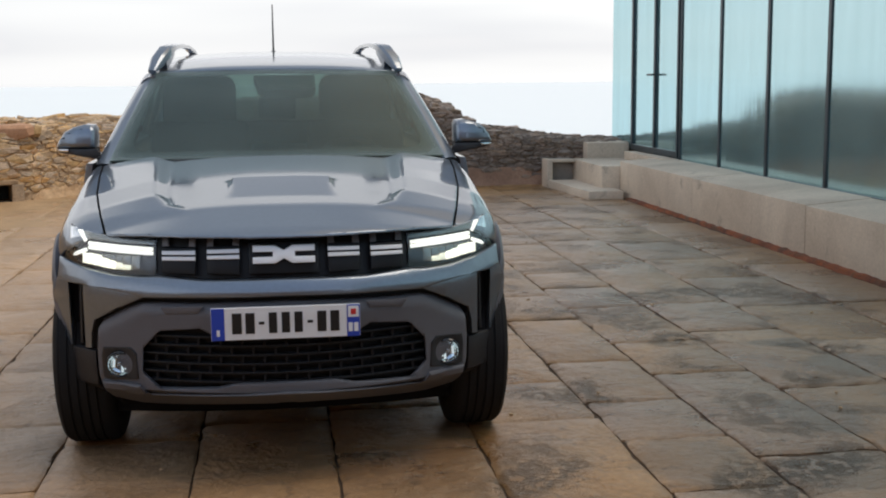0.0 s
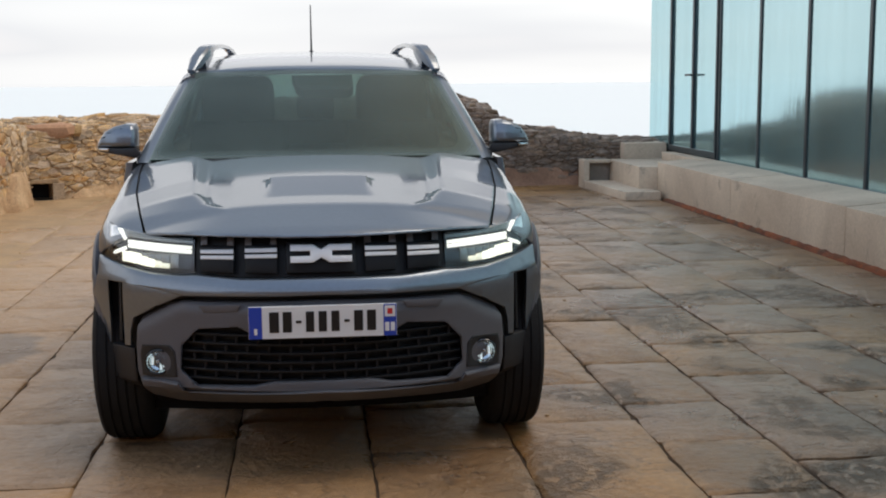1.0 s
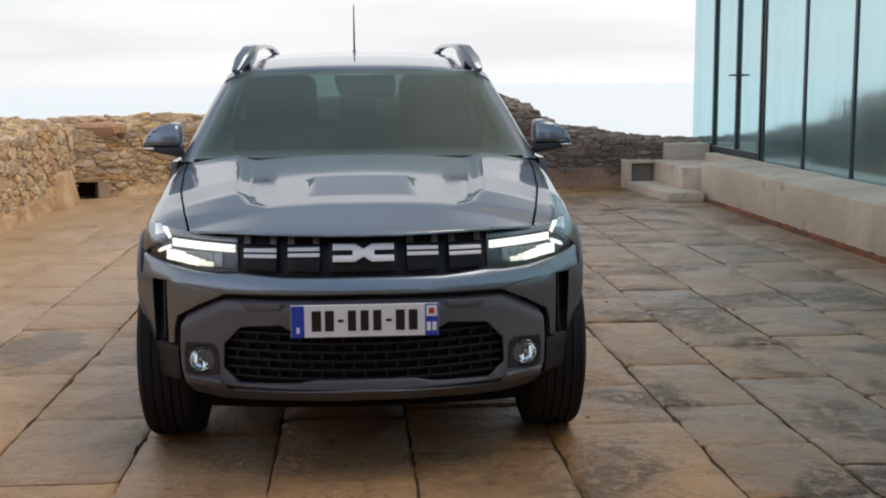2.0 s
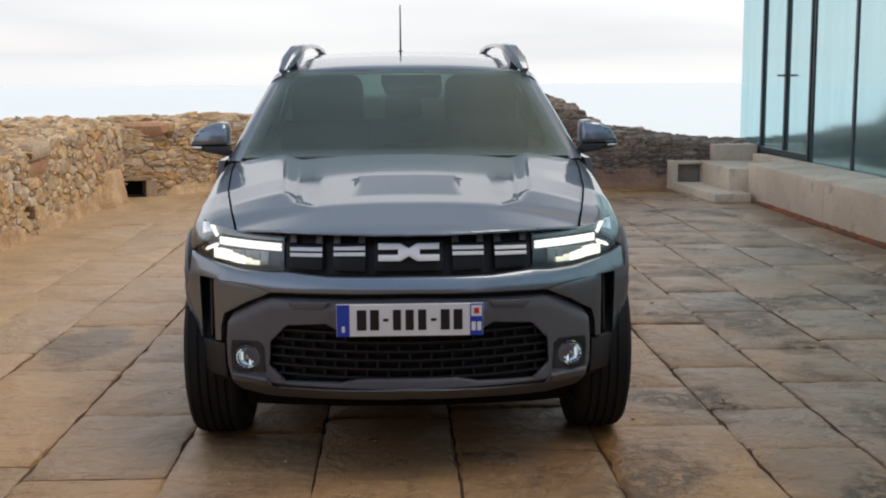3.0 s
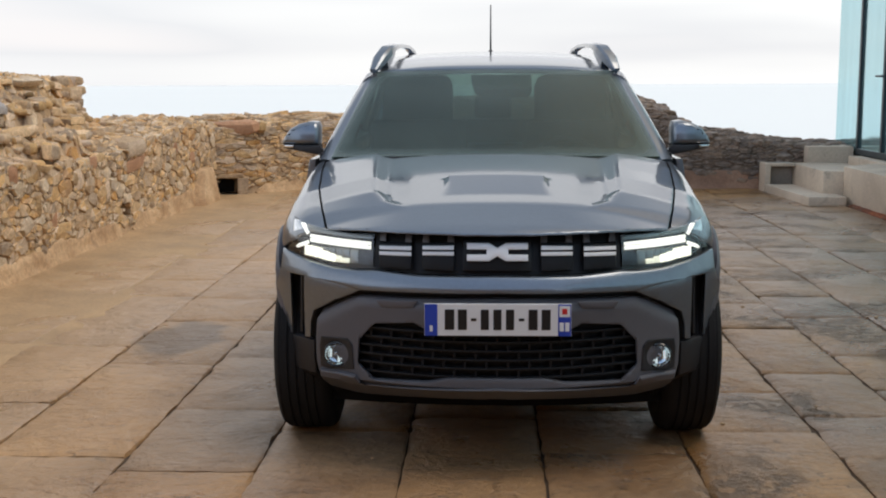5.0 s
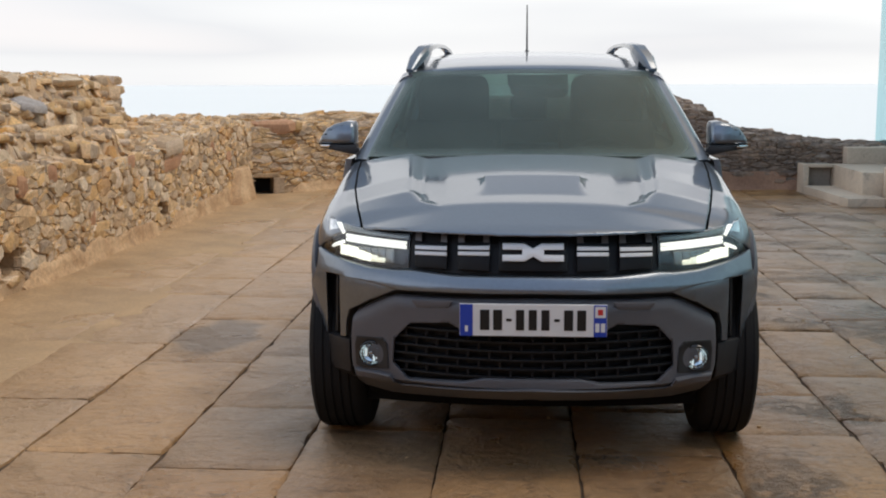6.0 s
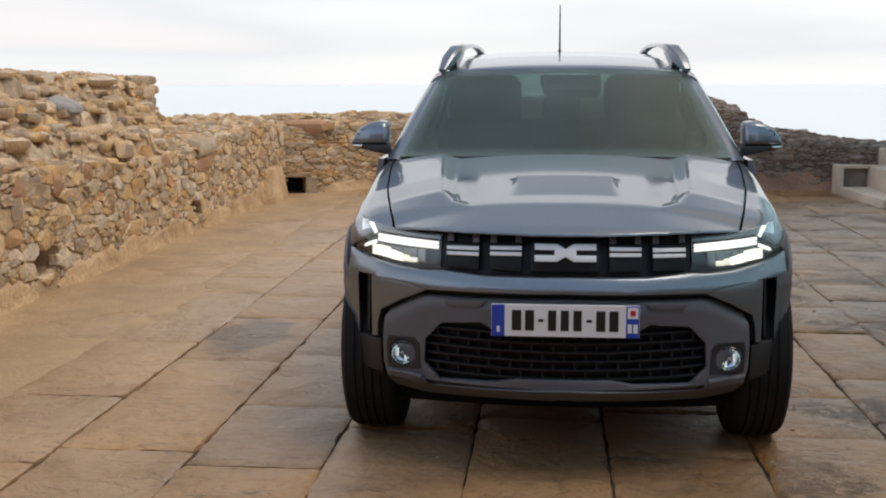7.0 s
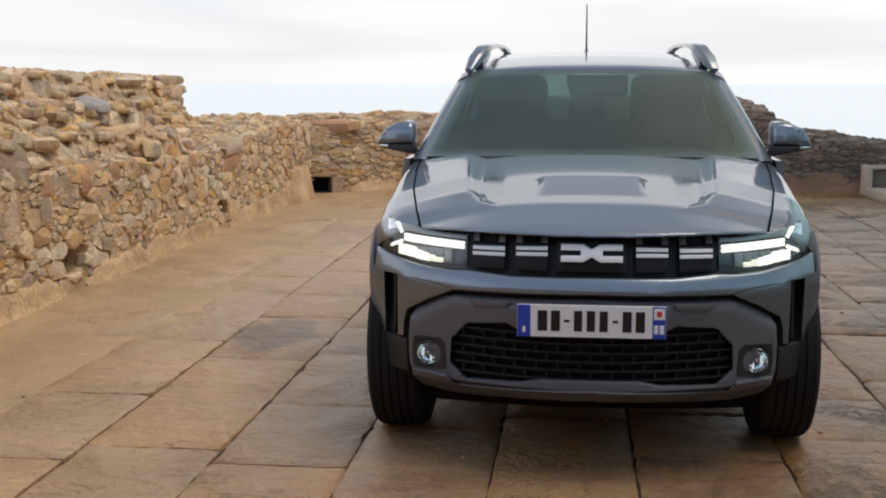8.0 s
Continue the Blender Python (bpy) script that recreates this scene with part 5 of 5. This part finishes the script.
        rows = [[bm.verts.new((s * 0.606 + r * math.cos(k * math.pi / 8 + j * 0.2), y + d, 0.397 + r * math.sin(k * math.pi / 8 + j * 0.2))) for k in range(16)] for j, (r, d) in enumerate(((0.041, -0.006), (0.033, 0.006), (0.021, 0.014), (0.009, 0.018)))]
        for p, q in zip(rows, rows[1:]):
            for k in range(16):
                bm.faces.new((p[k], p[(k + 1) % 16], q[(k + 1) % 16], q[k]))
        bm.faces.new(rows[-1])
        bmesh.ops.recalc_face_normals(bm, faces=bm.faces)
        part("dish", bm, FOG_DISH, pocket, "faceted bright reflector", 5)
        # small glowing vanes, added as painted glints in the bowl
        for dx, z0, z1 in ((-0.022, 0.376, 0.414), (-0.010, 0.366, 0.404), (0.020, 0.386, 0.416)):
            bm = box(bmesh.new(), -0.0045, 0.0045, -0.002, 0.002, 0.0, z1 - z0, 0.001)
            bm.transform(Matrix.Translation((s * (0.606 + dx), y - 0.004, z0)) @ Matrix.Rotation(radians(-24), 4, "X"))
            part("vane", bm, FOG_GLINT, pocket, "glowing facet standing in for a glint")
        part("bulb_shield", box(bmesh.new(), s * 0.606 - 0.007, s * 0.606 + 0.007, y - 0.003, y + 0.010, 0.390, 0.404, 0.003), DULL_CHROME, pocket)
        bm = bmesh.new()
        bmesh.ops.create_uvsphere(bm, u_segments=20, v_segments=10, radius=0.042, matrix=Matrix.Translation((s * 0.606, y - 0.004, 0.397)) @ Matrix.Diagonal((1, 0.42, 1, 1)))
        part("lens", bm, LAMP_GLASS, pocket, "clear round lens").visible_shadow = False
    ring = [(0.0, 0.640), (0.503, 0.628), (0.558, 0.611), (0.664, 0.552), (0.684, 0.520), (0.691, 0.442), (0.689, 0.353), (0.675, 0.30), (0.60, 0.27), (0.0, 0.275), (0.0, 0.345), (0.173, 0.343), (0.248, 0.325), (0.458, 0.315), (0.520, 0.371), (0.514, 0.462), (0.452, 0.530), (0.306, 0.545), (0.252, 0.517), (0.0, 0.522)]
    def chamfered(x, z, w):      # the upper edge is cut back all along
        cut = max(0.0, z - 0.606, 0.9 * (z + 0.557 * abs(x) - 0.888))
        return (x, nose(x, z) - 0.004 + 0.9 * cut + w, z)
    part("valance", panel(ring, chamfered, 0.035, 0.005, 0.02, both=True, seam=True), PLASTIC, car, "grey flecked plastic bumper centre")
    for s in (1, -1):
        part("valance_inset", panel([(s * x, z) for x, z in ((0.445, 0.622), (0.288, 0.630), (0.306, 0.602), (0.424, 0.595))], face_at(0.010), 0.01, 0.004), PLASTIC, car)
    skid = [(0.0, 0.311), (0.22, 0.302), (0.404, 0.294), (0.505, 0.287), (0.530, 0.326), (0.600, 0.332), (0.675, 0.330), (0.672, 0.27), (0.655, 0.228), (0.54, 0.205), (0.30, 0.225), (0.0, 0.238)]
    part("skid_plate", panel(skid, face_at(0.026), 0.05, 0.009, 0.035, both=True, seam=True), PLASTIC, car, "grey lower bumper lip")
    part("undertray", panel([(-0.66, 0.15), (0.66, 0.15), (0.66, 0.25), (-0.66, 0.25)], lambda x, z, w: (x, 0.36 + 0.2 * x * x + w, z), 0.02, 0.004, 0.2), UNDERSIDE, car)
    # lower grille
    low = part("lower_grille", panel([(0.0, 0.53), (0.252, 0.525), (0.306, 0.552), (0.455, 0.538), (0.525, 0.465), (0.53, 0.368), (0.462, 0.305), (0.0, 0.33)], lambda x, z, w: (x, nose(x, z) + 0.05 + w, z), 0.01, 0.0, 0.06, both=True, seam=True), GRILLE_BLACK, car, "black lower grille with a brick-like mesh")
    for k in range(6):
        z = 0.345 + 0.033 * k
        half = spread(z, [(0.31, 0.45), (0.37, 0.515), (0.46, 0.51), (0.53, 0.45)])
        bm = panel([(-half, z - 0.0045), (half, z - 0.0045), (half, z + 0.0045), (-half, z + 0.0045)], lambda x, z, w: (x, nose(x, z) + 0.012 + w, z), 0.03, 0.002, 0.05)
        n = int(half / 0.078) * 2
        for i in range(n + 1):
            x = (i - n / 2) * 0.078 + (0.039 if k % 2 else 0.0)
            if abs(x) < half - 0.01 and k < 5:
                box(bm, x - 0.004, x + 0.004, nose(x, z) + 0.016, nose(x, z) + 0.04, z + 0.003, z + 0.030)
        part("slat", bm, GRILLE_BLACK, low)
    # upper grille
    up = part("upper_grille", panel([(0.0, 0.872), (0.228, 0.867), (0.450, 0.856), (0.453, 0.730), (0.288, 0.718), (0.0, 0.722)], lambda x, z, w: (x, nose(x, z) + 0.045 + w, z), 0.01, 0.0, 0.05, both=True, seam=True), GRILLE_BLACK, car, "black upper grille with white dashes")
    for s in (1, -1):
        for x0, x1, dz in ((0.157, 0.272, 0.003), (0.313, 0.434, -0.004)):
            def m(p):
                return [(s * x, z) for x, z in p]
            cell = part("grille_cell", panel(m([(x0, 0.735), (x1, 0.738), (x1, 0.828 + dz), (x0, 0.832 + dz)]), lambda x, z, w: (x, nose(x, z) + 0.016 + w, z), 0.03, 0.004), GRILLE_BLACK, up)
            part("dash", panel(m([(x0, 0.808 + dz), (x1, 0.806 + dz), (x1, 0.818 + dz), (x0, 0.822 + dz)]), face_at(-0.006), 0.012, 0.002, 0.03), WHITE_TRIM, cell, "white dash")
            part("dash", panel(m([(x0, 0.788 + dz), (x1, 0.786 + dz), (x1, 0.798 + dz), (x0, 0.801 + dz)]), face_at(-0.006), 0.012, 0.002, 0.03), WHITE_TRIM, cell, "white dash")
            for x in (x0 + 0.012, x1 - 0.012):
                part("tooth", panel(m([(x - 0.013, 0.829), (x + 0.013, 0.829), (x + 0.011, 0.860), (x - 0.011, 0.862)]), lambda a, z, w: (a, nose(a, z) + 0.022 + w, z), 0.02, 0.002), PLASTIC, cell)
    part("grille_cell", panel([(-0.125, 0.737), (0.125, 0.737), (0.125, 0.846), (-0.125, 0.846)], lambda x, z, w: (x, nose(x, z) + 0.018 + w, z), 0.03, 0.004), GRILLE_BLACK, up)
    part("badge", panel([(-0.110, 0.836), (-0.030, 0.836), (0.0, 0.819), (0.030, 0.836), (0.110, 0.836), (0.110, 0.815), (0.036, 0.815), (0.036, 0.797), (0.110, 0.796), (0.110, 0.775), (0.030, 0.775), (0.0, 0.792), (-0.030, 0.775), (-0.110, 0.775), (-0.110, 0.796), (-0.036, 0.797), (-0.036, 0.815), (-0.110, 0.815)],
                        face_at(0.004), 0.016, 0.003, 0.05), WHITE_TRIM, up, "white two-part badge shape")
    number_plate(car)

    # screen, pillars, roof
    part("windscreen", panel([(-1, 0), (1, 0), (1, 1), (-1, 1)], screen, 0.005, 0.0, 0.1), WINDSCREEN, car, "tinted windscreen").visible_shadow = False
    frit = [(0.0, 1.0), (1.0, 1.0), (1.0, 0.0), (0.0, 0.0), (0.0, 0.075), (0.80, 0.085), (0.87, 0.11), (0.905, 0.17), (0.915, 0.25), (0.925, 0.74), (0.915, 0.86), (0.88, 0.92), (0.80, 0.945), (0.0, 0.955)]
    part("screen_border", panel(frit, lambda u, v, w: screen(u, v, w + 0.006), 0.003, 0.0, 0.1, both=True, seam=True), FRIT, car)
    part("mirror_mount", panel([(-0.19, 0.95), (0.30, 0.95), (0.29, 0.80), (0.25, 0.755), (-0.09, 0.745), (-0.15, 0.80)], lambda u, v, w: screen(u, v, w + 0.010), 0.05, 0.006, 0.05), BLACK, car)
    bm = box(bmesh.new(), -0.10, 0.15, 1.87, 1.90, 1.352, 1.400, 0.018, 3)
    part("inside_mirror", bm, BLACK, car)
    part("cowl", panel([(-0.72, 1.21), (0.72, 1.30), (0.72, 1.40), (0.4, 1.33), (0, 1.30), (-0.4, 1.33), (-0.72, 1.40), (-0.72, 1.30), (-0.4, 1.23), (0, 1.20), (0.4, 1.23)][1:], lambda x, y, w: (x, y, 1.06 - 0.01 * abs(x) - w), 0.02, 0.002, 0.1), BLACK, car)
    for x0, x1 in ((-0.60, -0.02), (0.05, 0.66)):
        pts = [(x0 + (x1 - x0) * i / 8) for i in range(9)]
        w = part("wiper", tube([(x, 1.262 + 0.20 * x * x - 0.02, 1.058) for x in pts], 0.012, 0.012), BLACK, car)
        part("wiper_arm", tube([(x0 + 0.02, 1.26 + 0.2 * x0 * x0, 1.04), (x0 + 0.12, 1.24 + 0.2 * x0 * x0, 1.062), (x0 + 0.30, 1.242, 1.064)], 0.02, 0.014), BLACK, w)
    for s in (1, -1):
        part("pillar", panel([(0, -0.03), (1, -0.03), (1, 1.02), (0, 1.02)], pillar(s), 0.02, 0.0, 0.12), PAINT, car)
        part("cant_rail", panel([(2.04, 0), (4.05, 0), (4.05, 1), (2.04, 1)], cant(s), 0.012, 0.0, 0.12), PAINT, car)
    lip = [(0.0, 2.022), (0.25, 2.033), (0.45, 2.060), (0.612, 2.092), (0.612, 4.05), (0.0, 4.12)]
    part("roof", panel(lip, on_roof, 0.012, 0.004, 0.10, both=True, seam=True), PAINT, car, "", 60)
    for s in (1, -1):
        path = [(s * 0.632, 2.085, 1.468), (s * 0.606, 2.15, 1.522), (s * 0.577, 2.25, 1.572), (s * 0.556, 2.42, 1.600), (s * 0.554, 2.9, 1.620), (s * 0.545, 3.4, 1.626), (s * 0.539, 3.75, 1.612), (s * 0.534, 3.92, 1.578), (s * 0.534, 3.99, 1.535)]
        rail = part("roof_rail", tube(path, [0.040, 0.066, 0.070, 0.052, 0.042, 0.040, 0.042, 0.05, 0.06], [0.024, 0.056, 0.058, 0.036, 0.028, 0.028, 0.030, 0.042, 0.05], 0.35), PAINT, car, "grey raised roof rail")
        part("rail_foot", tube([(s * 0.588, 2.18, 1.50), (s * 0.568, 2.30, 1.555), (s * 0.560, 2.40, 1.57)], [0.05, 0.05, 0.04], [0.07, 0.06, 0.03]), PAINT, rail)
        part("rail_foot", tube([(s * 0.536, 3.94, 1.53), (s * 0.538, 3.80, 1.57)], 0.05, 0.06), PAINT, rail)
        door_mirror(s, car)
    bm = bmesh.new()
    bmesh.ops.create_cone(bm, cap_ends=True, segments=10, radius1=0.0065, radius2=0.0035, depth=0.30, matrix=Matrix.Translation((-0.016, 3.34, 1.735)) @ Matrix.Rotation(radians(-9), 4, "X"))
    whip = part("antenna", bm, BLACK, car, "thin black whip antenna")
    part("antenna_base", box(bmesh.new(), -0.030, -0.002, 3.27, 3.36, 1.578, 1.602, 0.008, 2), BLACK, whip)

    # sides
    for s in (1, -1):
        part("wing_end", panel([(1.24, 0.765), (1.42, 0.765), (1.42, 0.40), (1.31, 0.40), (1.29, 0.55)], flank(s), 0.012, 0.003, 0.08), PAINT, car)
        d = part("door", panel([(1.43, 0.42), (2.36, 0.42), (2.36, 1.06), (1.43, 1.05)], flank(s), 0.03, 0.004, 0.08), PAINT, car)
        part("handle", tube([(s * 0.895, 2.08, 0.95), (s * 0.925, 2.12, 0.952), (s * 0.925, 2.26, 0.952), (s * 0.895, 2.30, 0.95)], 0.022, 0.028), PAINT, d)
        d = part("door", panel([(2.37, 0.42), (3.02, 0.42), (3.06, 0.62), (3.20, 0.80), (3.20, 1.08), (2.37, 1.06)], flank(s), 0.03, 0.004, 0.08), PAINT, car)
        part("handle", tube([(s * 0.895, 2.90, 0.96), (s * 0.925, 2.94, 0.962), (s * 0.925, 3.08, 0.962), (s * 0.895, 3.12, 0.96)], 0.022, 0.028), PAINT, d)
        part("rear_wing", panel([(3.21, 0.80), (3.40, 0.84), (3.62, 0.84), (3.86, 0.72), (3.95, 0.50), (4.18, 0.50), (4.16, 1.10), (3.21, 1.085)], flank(s), 0.02, 0.004, 0.08), PAINT, car)
        part("sill_cladding", panel([(1.30, 0.24), (3.05, 0.24), (3.03, 0.425), (1.31, 0.425)], flank(s, 0.012), 0.04, 0.01, 0.1), PLASTIC, car)
        arch(s, 0.775, car, True)
        arch(s, 3.50, car, False)
        tyre(s, 0.730, car)
        tyre(s, 3.50, car)
        part("belt_trim", panel([(1.46, 1.045), (4.05, 1.085), (4.05, 1.115), (1.46, 1.075)], lambda y, z, w, s=s: (s * (0.835 - 0.02 * max(0, y - 3.6) - w), y, z), 0.07, 0.004, 0.2), BLACK, car)
        for a in ([(1.50, 1.08), (2.10, 1.40), (2.32, 1.425), (2.32, 1.09)], [(2.40, 1.09), (2.40, 1.43), (3.10, 1.44), (3.16, 1.10)], [(3.26, 1.105), (3.22, 1.435), (3.70, 1.40), (3.90, 1.25), (3.85, 1.115)]):
            part("side_window", panel(a, side_glass(s), 0.005, 0.0, 0.15), WINDOW, car)
        part("door_post", panel([(2.325, 1.08), (2.325, 1.43), (2.395, 1.43), (2.395, 1.08)], side_glass(s, -0.006), 0.03, 0.0, 0.15), GLOSS_BLACK, car)
        part("door_post", panel([(3.165, 1.09), (3.105, 1.44), (3.215, 1.44), (3.255, 1.09)], side_glass(s, -0.006), 0.03, 0.0, 0.15), GLOSS_BLACK, car)
        part("rear_pillar", panel([(3.86, 1.10), (3.91, 1.25), (3.72, 1.40), (4.05, 1.42), (4.13, 1.10)], side_glass(s, 0.004), 0.03, 0.003, 0.15), PAINT, car)
        part("tail_lamp", panel([(s * x, z) for x, z in ((0.50, 0.90), (0.76, 0.94), (0.76, 1.06), (0.50, 1.03))], lambda x, z, w: (tail(x, z, w)[0], tail(x, z, w)[1] + 0.012, z), 0.05, 0.006), RED_LENS, car)
    part("tailgate", panel([(-0.74, 0.62), (0.74, 0.62), (0.74, 1.09), (-0.74, 1.09)], tail, 0.03, 0.006, 0.1), PAINT, car)
    part("rear_bumper", panel([(-0.80, 0.28), (0.80, 0.28), (0.82, 0.61), (-0.82, 0.61)], lambda x, z, w: (x, tail(x, z, w)[1] + 0.03, z), 0.06, 0.015, 0.1), PLASTIC, car)
    part("rear_window", panel([(-0.50, 1.10), (0.50, 1.10), (0.46, 1.46), (-0.46, 1.46)], tail, 0.005, 0.0, 0.15), REAR_GLASS, car).visible_shadow = False
    for s in (1, -1):
        part("rear_pillar", panel([(s * 0.505, 1.10), (s * 0.74, 1.10), (s * 0.66, 1.46), (s * 0.465, 1.46)], tail, 0.03, 0.003, 0.1), PAINT, car)
    part("rear_header", panel([(-0.62, 1.465), (0.62, 1.465), (0.60, 1.53), (-0.60, 1.53)], tail, 0.05, 0.006, 0.15), PAINT, car)

    # inside
    dash = part("dashboard", box(bmesh.new(), -0.70, 0.70, 1.36, 1.78, 0.70, 1.02, 0.05, 3), DASH, car)
    part("screen_display", box(bmesh.new(), -0.14, 0.14, 1.76, 1.79, 0.96, 1.11, 0.01, 2), GLOSS_BLACK, dash)
    part("instrument_hood", box(bmesh.new(), 0.22, 0.52, 1.62, 1.80, 0.98, 1.09, 0.03, 3), DASH, dash)
    ring2 = [(0.37 + 0.185 * math.cos(a), 1.93 + 0.08 * math.sin(a), 0.95 + 0.17 * math.sin(a)) for a in [2 * math.pi * i / 28 for i in range(29)]]
    part("steering_wheel", tube(ring2, 0.03, 0.03), BLACK, car)
    seat(-0.43, car)
    seat(0.43, car)
    bench_seat = part("rear_seat", box(bmesh.new(), -0.62, 0.62, 3.05, 3.5, 0.45, 0.66, 0.05, 3), CLOTH, car)
    bm = box(bmesh.new(), -0.62, 0.62, -0.05, 0.06, 0.0, 0.56, 0.05, 3)
    bm.transform(Matrix.Translation((0, 3.46, 0.62)) @ Matrix.Rotation(radians(-14), 4, "X"))
    part("backrest", bm, CLOTH, bench_seat)
    for x in (-0.40, 0.0, 0.40):
        bm = box(bmesh.new(), x - 0.12, x + 0.12, -0.04, 0.04, 0.0, 0.15, 0.035, 3)
        bm.transform(Matrix.Translation((0, 3.61, 1.17)))
        part("headrest", bm, CLOTH, bench_seat)
    part("headlining", panel([(-0.58, 2.12), (0.58, 2.12), (0.58, 3.95), (-0.58, 3.95)], lambda x, y, w: (x, y, roof_z(x, y) - 0.03 - w), 0.01, 0.0, 0.2), LINING, car, "pale grey headlining")
    return car


make_car()

# ---- the paving, stone by stone ----
pavement = thing("pavement", (0, 0, 0), "worn tan flagstones with dark open joints", "paving", kind="structure")


rest = ([], [])


def flagstone(x0, x1, y0, y1, rnd):
    gap = rnd.uniform(0.002, 0.0045)
    side = gap + rnd.choice((-0.002, -0.001, 0.0, 0.002))
    x0, x1, y0, y1 = x0 + side, x1 - side, y0 + gap, y1 - gap
    cx, cy = (x0 + x1) / 2, (y0 + y1) / 2
    ring = []
    near = y0 > -1.5      # the stones that lie open to the view are chipped all round
    for (ax, ay), (bx, by) in (((x0, y0), (x1, y0)), ((x1, y0), (x1, y1)), ((x1, y1), (x0, y1)), ((x0, y1), (x0, y0))):
        long = math.hypot(bx - ax, by - ay)
        n = max(4, int(long / (0.055 if near else 0.15)))
        chip_at, chip = rnd.uniform(0.1, 0.9), rnd.choice((0.0, 0.0, 0.009, 0.016)) if near else 0.0
        inx, iny = -(by - ay) / long, (bx - ax) / long
        for i in range(n):
            k = i / n + (rnd.uniform(-0.3, 0.3) / n if i else 0)
            bite = rnd.uniform(0.0, 0.010) if i == 0 else 0.0
            bite += chip * max(0.0, 1 - abs(k - chip_at) * long / 0.09) + rnd.uniform(-0.002, 0.0035) + 0.004 * hum(ax + k * (bx - ax), ay + k * (by - ay), 7.0, 4.0)
            px, py = ax + (bx - ax) * k + inx * bite, ay + (by - ay) * k + iny * bite
            if i == 0:
                px, py = px + (cx - px) * 0.01, py + (cy - py) * 0.01
            ring.append((px - cx, py - cy))
    z = rnd.uniform(-0.003, 0.004)
    tx, ty = rnd.uniform(-0.004, 0.004), rnd.uniform(-0.004, 0.004)
    verts, n = [], len(ring)
    for x, y in ring:
        verts.append((x, y, -0.035))
    for x, y in ring:
        verts.append((x, y, z - 0.008 + tx * x + ty * y + rnd.uniform(-0.003, 0.002)))
    for x, y in ring:
        r = math.hypot(x, y)
        k = 1 - rnd.uniform(0.012, 0.03) / r
        verts.append((x * k, y * k, z + tx * x + ty * y))
    verts.append((0, 0, z + 0.002))
    faces = []
    for i in range(n):
        j = (i + 1) % n
        faces += [(i, j, n + j, n + i), (n + i, n + j, 2 * n + j, 2 * n + i), (2 * n + i, 2 * n + j, 3 * n)]
    if y1 < -1.5:      # behind the camera: joined into one part
        at = len(rest[0])
        rest[0].extend((x + cx, y + cy, z) for x, y, z in verts)
        rest[1].extend(tuple(at + i for i in f) for f in faces)
        return
    me = bpy.data.meshes.new("flagstone")
    me.from_pydata(verts, [], faces)
    me.materials.append(FLAG)
    for p in me.polygons:
        p.use_smooth = True
    me.set_sharp_from_angle(angle=radians(50))
    ob = new("flagstone", me)
    ob.location, ob.parent = (cx, cy, 0), pavement


# columns between two long joints, with the cross joints that are known
COLUMNS = [(-3.45, -2.52, (1.39, 2.06)), (-2.52, -1.97, (0.91, 2.05, 3.55, 4.19, 5.19)), (-1.97, -1.41, (0.165, 1.655, 2.735)), (-1.41, -0.885, (-0.005, 0.825, 1.80, 2.46)), (-0.885, -0.35, (-0.55,)),
           (-0.35, 0.175, ()), (0.175, 0.74, ()), (0.74, 1.30, (-0.45, 0.54, 1.16)), (1.30, 1.75, (-0.375, 0.225, 0.775, 1.525, 2.59)), (1.75, 2.25, (-0.045, 1.23, 1.91, 2.93, 3.62, 4.21, 4.86, 5.78)),
           (2.25, 2.80, (0.88, 2.12, 2.94, 4.54, 5.93)), (2.80, 3.45, (0.95, 1.76, 2.77, 3.82, 4.70, 5.69)), (3.45, 4.02, (0.2, 1.3, 2.8, 4.33, 5.21))]
for k, (x0, x1, known) in enumerate(COLUMNS):
    rnd = random.Random(500 + k)
    marks = list(known) or [rnd.uniform(-0.5, 0.5)]
    while marks[0] > -12.0:
        marks.insert(0, marks[0] - rnd.uniform(0.55, 1.15))
    while marks[-1] < 11.6:
        marks.append(marks[-1] + rnd.uniform(0.5, 1.2))
    for y0, y1 in zip(marks, marks[1:]):
        if y0 < 11.6:
            flagstone(x0, x1, y0, min(y1, 11.75), rnd)

me = bpy.data.meshes.new("flagstones")
me.from_pydata(rest[0], [], rest[1])
me.materials.append(FLAG)
for p in me.polygons:
    p.use_smooth = True
me.set_sharp_from_angle(angle=radians(50))
ob = tagged(new("flagstones", me), kind="stuff")
ob.parent = pavement

# ---- crumbs of stone lying about ----
rnd = random.Random(77)
bm = bmesh.new()
for _ in range(90):
    x, y, r = rnd.uniform(-3.1, 3.9), rnd.uniform(-1.0, 8.0), rnd.choice((0.003, 0.004, 0.005, 0.009))
    bmesh.ops.create_icosphere(bm, subdivisions=1, radius=r, matrix=Matrix.Translation((x, y, 0.006)) @ Matrix.Diagonal((rnd.uniform(0.8, 1.6), rnd.uniform(0.8, 1.6), 0.7, 1)))
tagged(part("grit", bm, PLASTER), "pale crumbs of stone scattered on the paving", "grit", kind="stuff")
